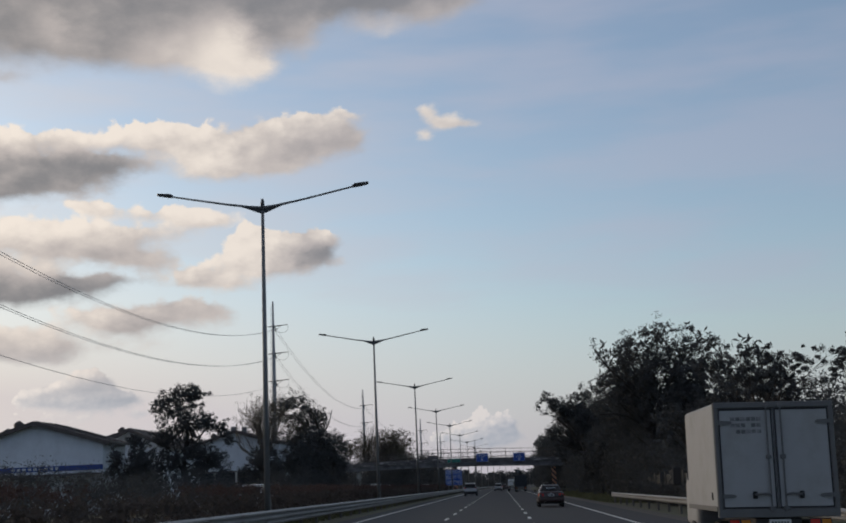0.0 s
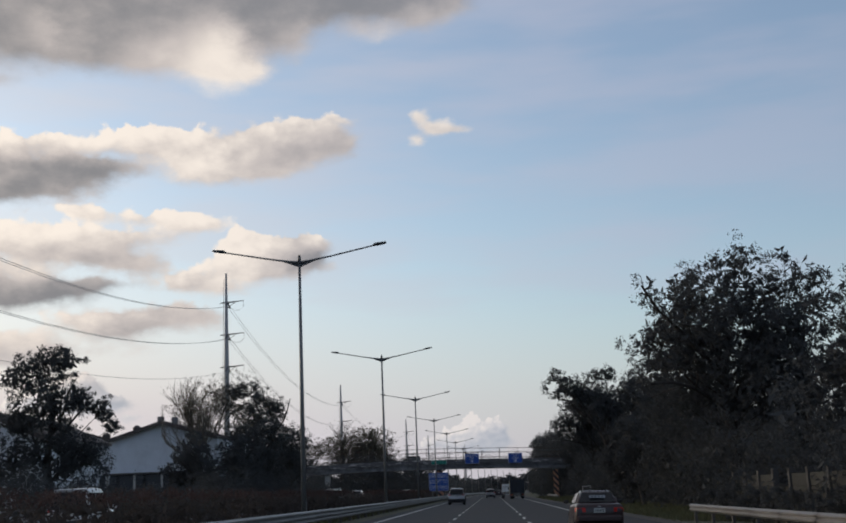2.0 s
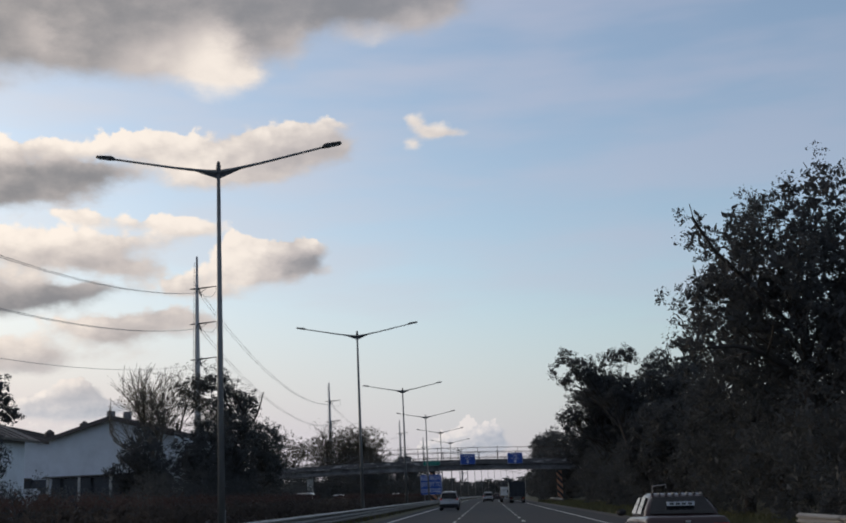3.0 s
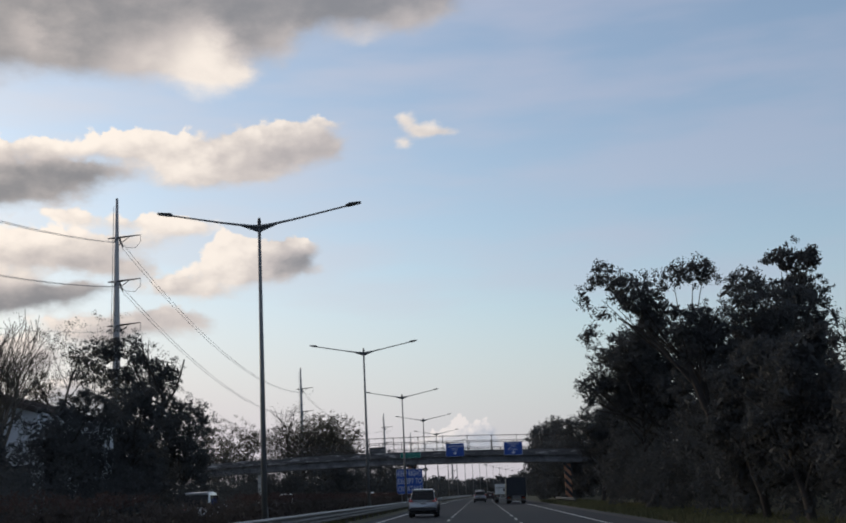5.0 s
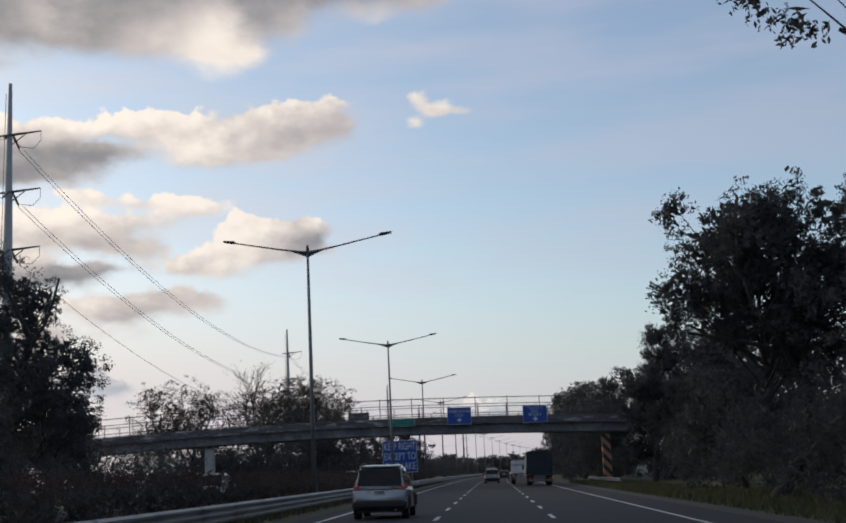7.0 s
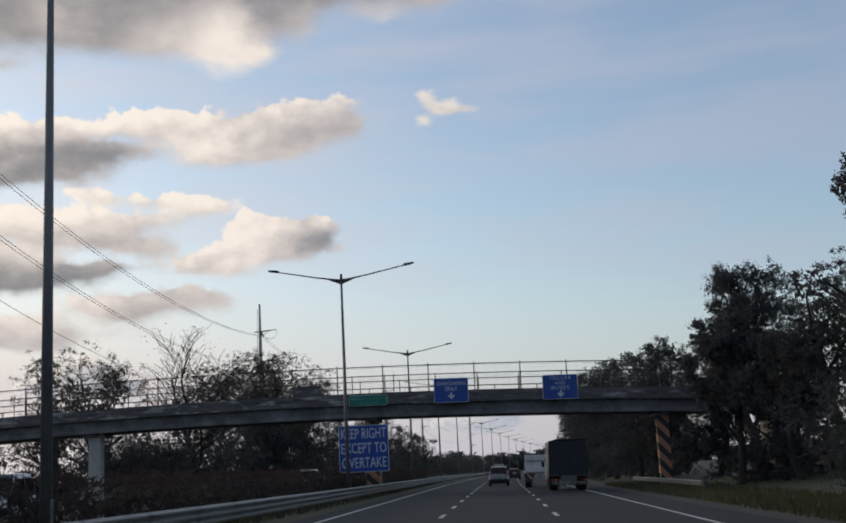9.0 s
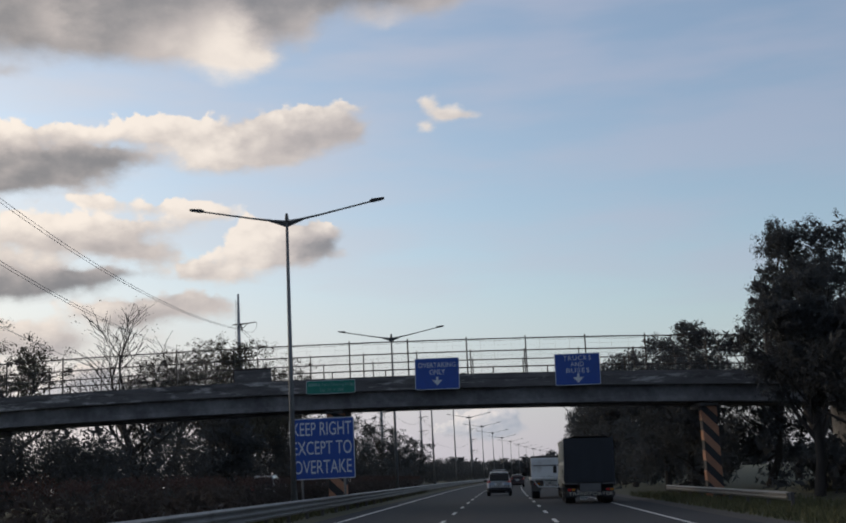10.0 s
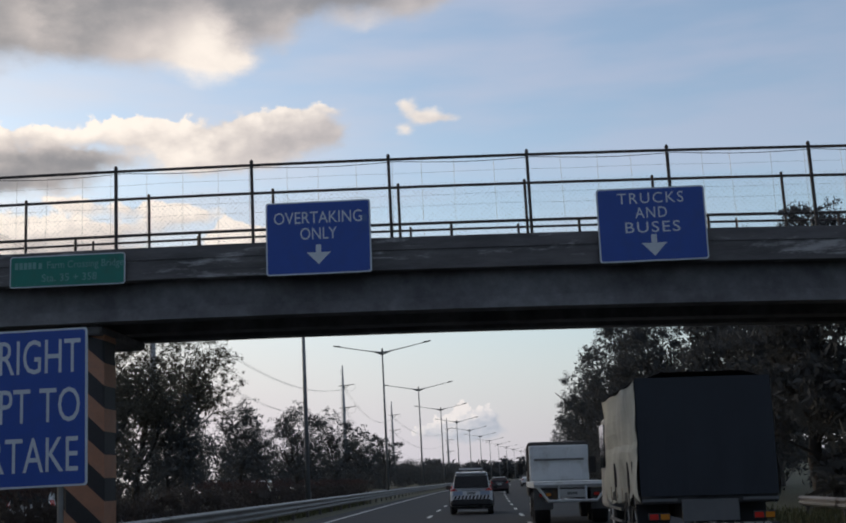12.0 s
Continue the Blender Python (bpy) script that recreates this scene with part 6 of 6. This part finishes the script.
def cab(parent, w, y0, y1, z0, z1, paint):
    c = M()
    c.loft([ring(y0, w, z0, z1 - 0.05, 0.12, 0.02), ring(y0 + 0.3, w, z0, z1, 0.14, 0.03), ring(y1 - 0.55, w, z0, z1 - 0.03, 0.14, 0.04), ring(y1 - 0.1, w * 0.98, z0, z0 + 0.95, 0.12, 0.02), ring(y1, w * 0.95, z0 + 0.05, z0 + 0.85, 0.12, 0.02)])
    k = part("cab", c, paint, parent, smooth=True)
    for s in (-1, 1):
        part("cab_window", M().box(s * w - 0.015, s * w + 0.008, y0 + 0.35, y1 - 0.6, z0 + 0.95, z1 - 0.22, 0.004), GLASS, k)
        part("cab_mirror", M().box(s * (w + 0.2) - 0.1, s * (w + 0.2) + 0.1, y1 - 0.35, y1 - 0.28, z0 + 0.85, z0 + 1.25, 0.02), PLASTIC, k)
    part("windscreen", M().box(-w * 0.88, w * 0.88, y1 - 0.36, y1 - 0.3, z0 + 0.95, z1 - 0.2), GLASS, k)
    return k


def box_truck(x, y):
    """White delivery truck with two rear doors; its doors are at y."""
    t = thing("delivery_truck", (x, y, ground_z(x) + 0.02), "white box delivery truck with closed rear doors and lock rods", "truck")
    t.rotation_euler = (0, math.atan(SLOPE), 0)
    w, z0, z1, L = 1.09, 0.95, 2.89, 3.3
    part("cargo_box", M().box(-w, w, 0.06, L, z0, z1, 0.03), TRUCK_WHITE, t, "white panelled cargo box")
    for s in (-1, 1):
        part("door_post", M().box(s * (w - 0.045) - 0.045, s * (w - 0.045) + 0.045, -0.02, 0.06, z0 - 0.05, z1 + 0.01, 0.012), TRUCK_FRAME, t)
    part("header", M().box(-w, w, -0.025, 0.06, z1 - 0.10, z1 + 0.015, 0.012), TRUCK_FRAME, t)
    part("sill", M().box(-w, w, -0.025, 0.06, z0 - 0.14, z0 + 0.02, 0.012), TRUCK_FRAME, t)
    for s in (-1, 1):
        xa, xb = sorted((s * 0.025, s * (w - 0.095)))
        d = part("door", M().box(xa, xb, -0.005, 0.05, z0 + 0.03, z1 - 0.11, 0.01), TRUCK_WHITE, t, "white rear door")
        seal = M()
        for q0, q1, r0, r1 in ((xa, xb, z1 - 0.135, z1 - 0.11), (xa, xb, z0 + 0.03, z0 + 0.055), (xa, xa + 0.022, z0 + 0.05, z1 - 0.13), (xb - 0.022, xb, z0 + 0.05, z1 - 0.13)):
            seal.box(q0, q1, -0.012, -0.004, r0, r1)
        part("seal", seal, DOOR_SEAL, d)
        rx = s * 0.13
        part("lock_rod", M().tube([(rx, -0.045, z0 - 0.05), (rx, -0.045, z1 - 0.03)], 0.017, 8), TRUCK_FRAME, d)
        for rz in (z0 + 0.02, z0 + 0.95, z1 - 0.07):
            part("rod_bracket", M().box(rx - 0.05, rx + 0.05, -0.06, -0.01, rz - 0.04, rz + 0.04, 0.012), TRUCK_FRAME, d)
        part("lock_handle", M().tube([(rx, -0.055, z0 + 0.27), (rx + s * 0.12, -0.07, z0 + 0.29), (rx + s * 0.30, -0.06, z0 + 0.27)], 0.022, 6), TRUCK_FRAME, d)
        part("handle_catch", M().box(rx + s * 0.29 - 0.04, rx + s * 0.29 + 0.04, -0.06, -0.01, z0 + 0.20, z0 + 0.33, 0.01), DOOR_SEAL, d)
        for hz in (z0 + 0.25, z1 - 0.36):
            h = M()
            h.slab([(s * (w + 0.0), hz - 0.045), (s * (w - 0.30), hz - 0.03), (s * (w - 0.34), hz), (s * (w - 0.30), hz + 0.03), (s * (w + 0.0), hz + 0.045)], -0.04, -0.006)
            part("hinge", h, TRUCK_FRAME, d)
    m = M()
    for i in range(3):
        for j in range(6):
            if (i * 5 + j * 3) % 7:
                m.box(-0.78 + 0.095 * j, -0.70 + 0.095 * j, -0.0095, -0.0055, 2.33 + 0.115 * i, 2.40 + 0.115 * i)
    part("faded_label", m, FADED_PRINT, t, "faded unreadable grey lettering")
    part("side_rail", M().box(-w - 0.015, -w + 0.01, 0.06, L, z0 - 0.02, z0 + 0.07), TRUCK_FRAME, t)
    part("fuel_flap", M().box(-w - 0.012, -w, 0.45, 0.56, z0 + 0.18, z0 + 0.32, 0.004), DOOR_SEAL, t)
    part("chassis", M().box(-0.42, 0.42, 0.1, L + 1.2, 0.55, 0.8, 0.02), CHASSIS, t)
    part("cross_member", M().box(-0.85, 0.85, 0.02, 0.10, 0.50, 0.66, 0.02), CHASSIS, t)
    truck_lamps(t, 0.72, 0.03, 0.72)
    plate_bars(t, 0, 0.0, 0.70)
    for s in (-1, 1):
        wheel(t, s * 0.78, 1.1, 0.37, 0.36, s)
        wheel(t, s * 0.80, L + 0.7, 0.37, 0.22, s)
        part("mud_flap", M().box(s * 0.78 - 0.2, s * 0.78 + 0.2, 0.60, 0.615, 0.18, 0.62), PLASTIC, t)
    cab(t, 0.92, L + 0.08, L + 1.75, 0.55, 2.25, TRUCK_WHITE)


box_truck(5.5, 22.0)


def tarp_truck(x, y):
    t = thing("cargo_truck", (x, y, ground_z(x) + 0.02), "tall cargo truck with dark rear tarpaulin and pale wrinkled side tarpaulin", "truck")
    t.rotation_euler = (0, math.atan(SLOPE), 0)
    w, z0, z1, L = 1.25, 1.12, 3.24, 6.0
    # rear curtain with soft folds
    rng = np.random.default_rng(9)
    rows, cols = 16, 20
    v, f = [], []
    for i in range(rows + 1):
        for j in range(cols + 1):
            u, q = j / cols, i / rows
            v.append((-w + 2 * w * u, 0.02 * math.sin(u * 23) * (1 - q) + 0.015 * math.sin(u * 9 + q * 5) - 0.02, z0 - 0.05 + (z1 - z0 + 0.05) * q))
    for i in range(rows):
        for j in range(cols):
            a = i * (cols + 1) + j
            f.append((a, a + 1, a + cols + 2, a + cols + 1))
    m = M().add(v, f)
    m.box(-w, w, 0.05, 0.12, z0, z1)
    part("rear_tarpaulin", m, TARP_DARK, t, "dark blue-black rear tarpaulin", fix=False)
    for s in (-1, 1):
        v, f = [], []
        cols2 = 40
        for i in range(rows + 1):
            for j in range(cols2 + 1):
                u, q = j / cols2, i / rows
                sag = 0.06 * math.sin(u * 15 + 3.0 * q) * (0.25 + (1 - q) * 1.1) + 0.035 * math.sin(u * 41 + 9 * q) * (1 - q) + 0.02 * math.sin(q * 14 + u * 6) - 0.05 * math.exp(-((q - 0.52) / 0.05) ** 2)
                v.append((s * (w + 0.01 + sag * 0.8), 0.02 + L * u, z0 - 0.16 + 0.16 * math.sin(u * 17) * math.sin(u * 5.3 + 1) * (1 - q) ** 3 + (z1 - z0 + 0.10 - 0.03 * math.sin(u * 9) ** 2) * q))
        for i in range(rows):
            for j in range(cols2):
                a = i * (cols2 + 1) + j
                f.append((a, a + 1, a + cols2 + 2, a + cols2 + 1))
        part("side_tarpaulin", M().add(v, f), TARP_PALE, t, "pale wrinkled side tarpaulin", fix=False)
        for k in range(6):
            part("tie_rope", M().tube([(s * (w + 0.07), 0.4 + k, z0 + 0.1), (s * (w + 0.05), 0.5 + k, z0 - 0.25)], 0.012, 4), CREAM, t)
        for k in range(8):
            part("stake", M().box(s * (w - 0.02) - 0.03, s * (w - 0.02) + 0.03, 0.3 + 0.78 * k, 0.36 + 0.78 * k, z0 - 0.2, z0 + 0.6), CHASSIS, t)
    part("top_tarpaulin", M().loft([[(-w - 0.03, yy, z1 - 0.06), (-w * 0.6, yy, z1 + 0.10 + 0.03 * math.sin(yy * 2)), (w * 0.6, yy, z1 + 0.10 + 0.03 * math.sin(yy * 2)), (w + 0.03, yy, z1 - 0.06)] for yy in np.linspace(0.0, L, 14)], caps=False, closed=False), TARP_DARK, t, fix=False)
    part("bed", M().box(-w, w, 0.05, L, z0 - 0.2, z0, 0.02), CHASSIS, t)
    for s in (-1, 1):
        part("frame_rail", M().box(s * 0.42 - 0.05, s * 0.42 + 0.05, 0.2, L + 1.0, 0.65, 0.9), CHASSIS, t)
        for wy in (1.6, 2.75, L + 0.6):
            wheel(t, s * 0.95, wy, 0.5, 0.5 if wy < 5 else 0.28, s)
        part("mud_flap", M().box(s * 0.92 - 0.3, s * 0.92 + 0.3, 0.95, 0.97, 0.3, 0.92), PLASTIC, t)
        part("reflector_strip", M().box(s * 0.92 - 0.32, s * 0.92 + 0.32, -0.03, 0.0, 0.97, 1.02), TRUCK_FRAME, t)
        part("side_guard", M().tube([(s * 1.2, 3.5, 0.75), (s * 1.2, L - 0.2, 0.75)], 0.035, 5), TRUCK_FRAME, t)
        part("side_guard", M().tube([(s * 1.2, 3.5, 0.5), (s * 1.2, L - 0.2, 0.5)], 0.035, 5), TRUCK_FRAME, t)
    part("centre_panel", M().box(-0.52, 0.52, -0.02, 0.05, 0.60, 1.0, 0.015), TRUCK_FRAME, t, "grey centre panel")
    b = part("rear_bumper", M().box(-1.2, 1.2, -0.12, 0.02, 0.38, 0.58, 0.02), CHASSIS, t)
    text("lettering", "TRANSPORTER", 0.24, CREAM, b, (0, -0.127, 0.485), 2.2, 0.003)
    truck_lamps(t, 0.95, -0.02, 0.70)
    plate_bars(t, -0.35, -0.03, 0.30)
    cab(t, 1.2, L + 0.15, L + 2.1, 0.7, 2.9, TRUCK_WHITE)


tarp_truck(4.32, 241.2)


def tipper(x, y):
    t = thing("flatbed_truck", (x + bend(y), y, ground_z(x) + 0.02), "white open-bed truck with a tubular rear guard", "truck")
    t.rotation_euler = (0, math.atan(SLOPE), 0)
    w, L = 1.2, 6.2
    part("bed", M().box(-w, w, 0.1, L, 1.12, 1.32, 0.02), TIPPER_WHITE, t)
    head = part("headboard", M().box(-1.08, 1.08, L - 0.25, L - 0.1, 1.32, 2.6, 0.04), TIPPER_WHITE, t, "white ribbed headboard")
    for i in range(5):
        part("rib", M().box(-0.88 + 0.42 * i, -0.82 + 0.42 * i, L - 0.31, L - 0.25, 1.34, 2.46), TIPPER_WHITE, head)
    part("rib", M().box(-0.9, 0.9, L - 0.33, L - 0.25, 2.05, 2.12), TRUCK_FRAME, head)
    g = part("rear_guard", M().tube([(-1.15, 0.02, 1.25), (-0.75, -0.1, 0.72), (0.75, -0.1, 0.72), (1.15, 0.02, 1.25)], 0.05, 8), TIPPER_WHITE, t, "white tubular rear guard")
    part("guard_bar", M().tube([(-1.2, 0.0, 1.22), (1.2, 0.0, 1.22)], 0.05, 8), TIPPER_WHITE, g)
    for xx in (-0.42, 0.42):
        part("guard_bar", M().tube([(xx, -0.08, 0.74), (xx, 0.0, 1.2)], 0.04, 6), TIPPER_WHITE, g)
    part("tail_panel", M().box(-0.4, 0.4, 0.02, 0.08, 0.82, 1.08, 0.01), PLATE, t)
    plate_bars(t, 0, 0.015, 0.95)
    for s in (-1, 1):
        part("frame_rail", M().box(s * 0.42 - 0.05, s * 0.42 + 0.05, 0.15, L + 1.2, 0.72, 1.1), CHASSIS, t)
        part("mud_guard", M().box(s * 0.9 - 0.3, s * 0.9 + 0.3, 0.35, 0.39, 0.45, 1.1), TRUCK_FRAME, t)
        for wy in (1.2, 2.5, L + 0.9):
            wheel(t, s * 0.92, wy, 0.5, 0.5 if wy < 4 else 0.28, s)
    truck_lamps(t, 0.85, 0.02, 0.92)
    cab(t, 1.15, L + 0.1, L + 2.0, 0.75, 2.75, CHASSIS)


tipper(2.95, 256.5)
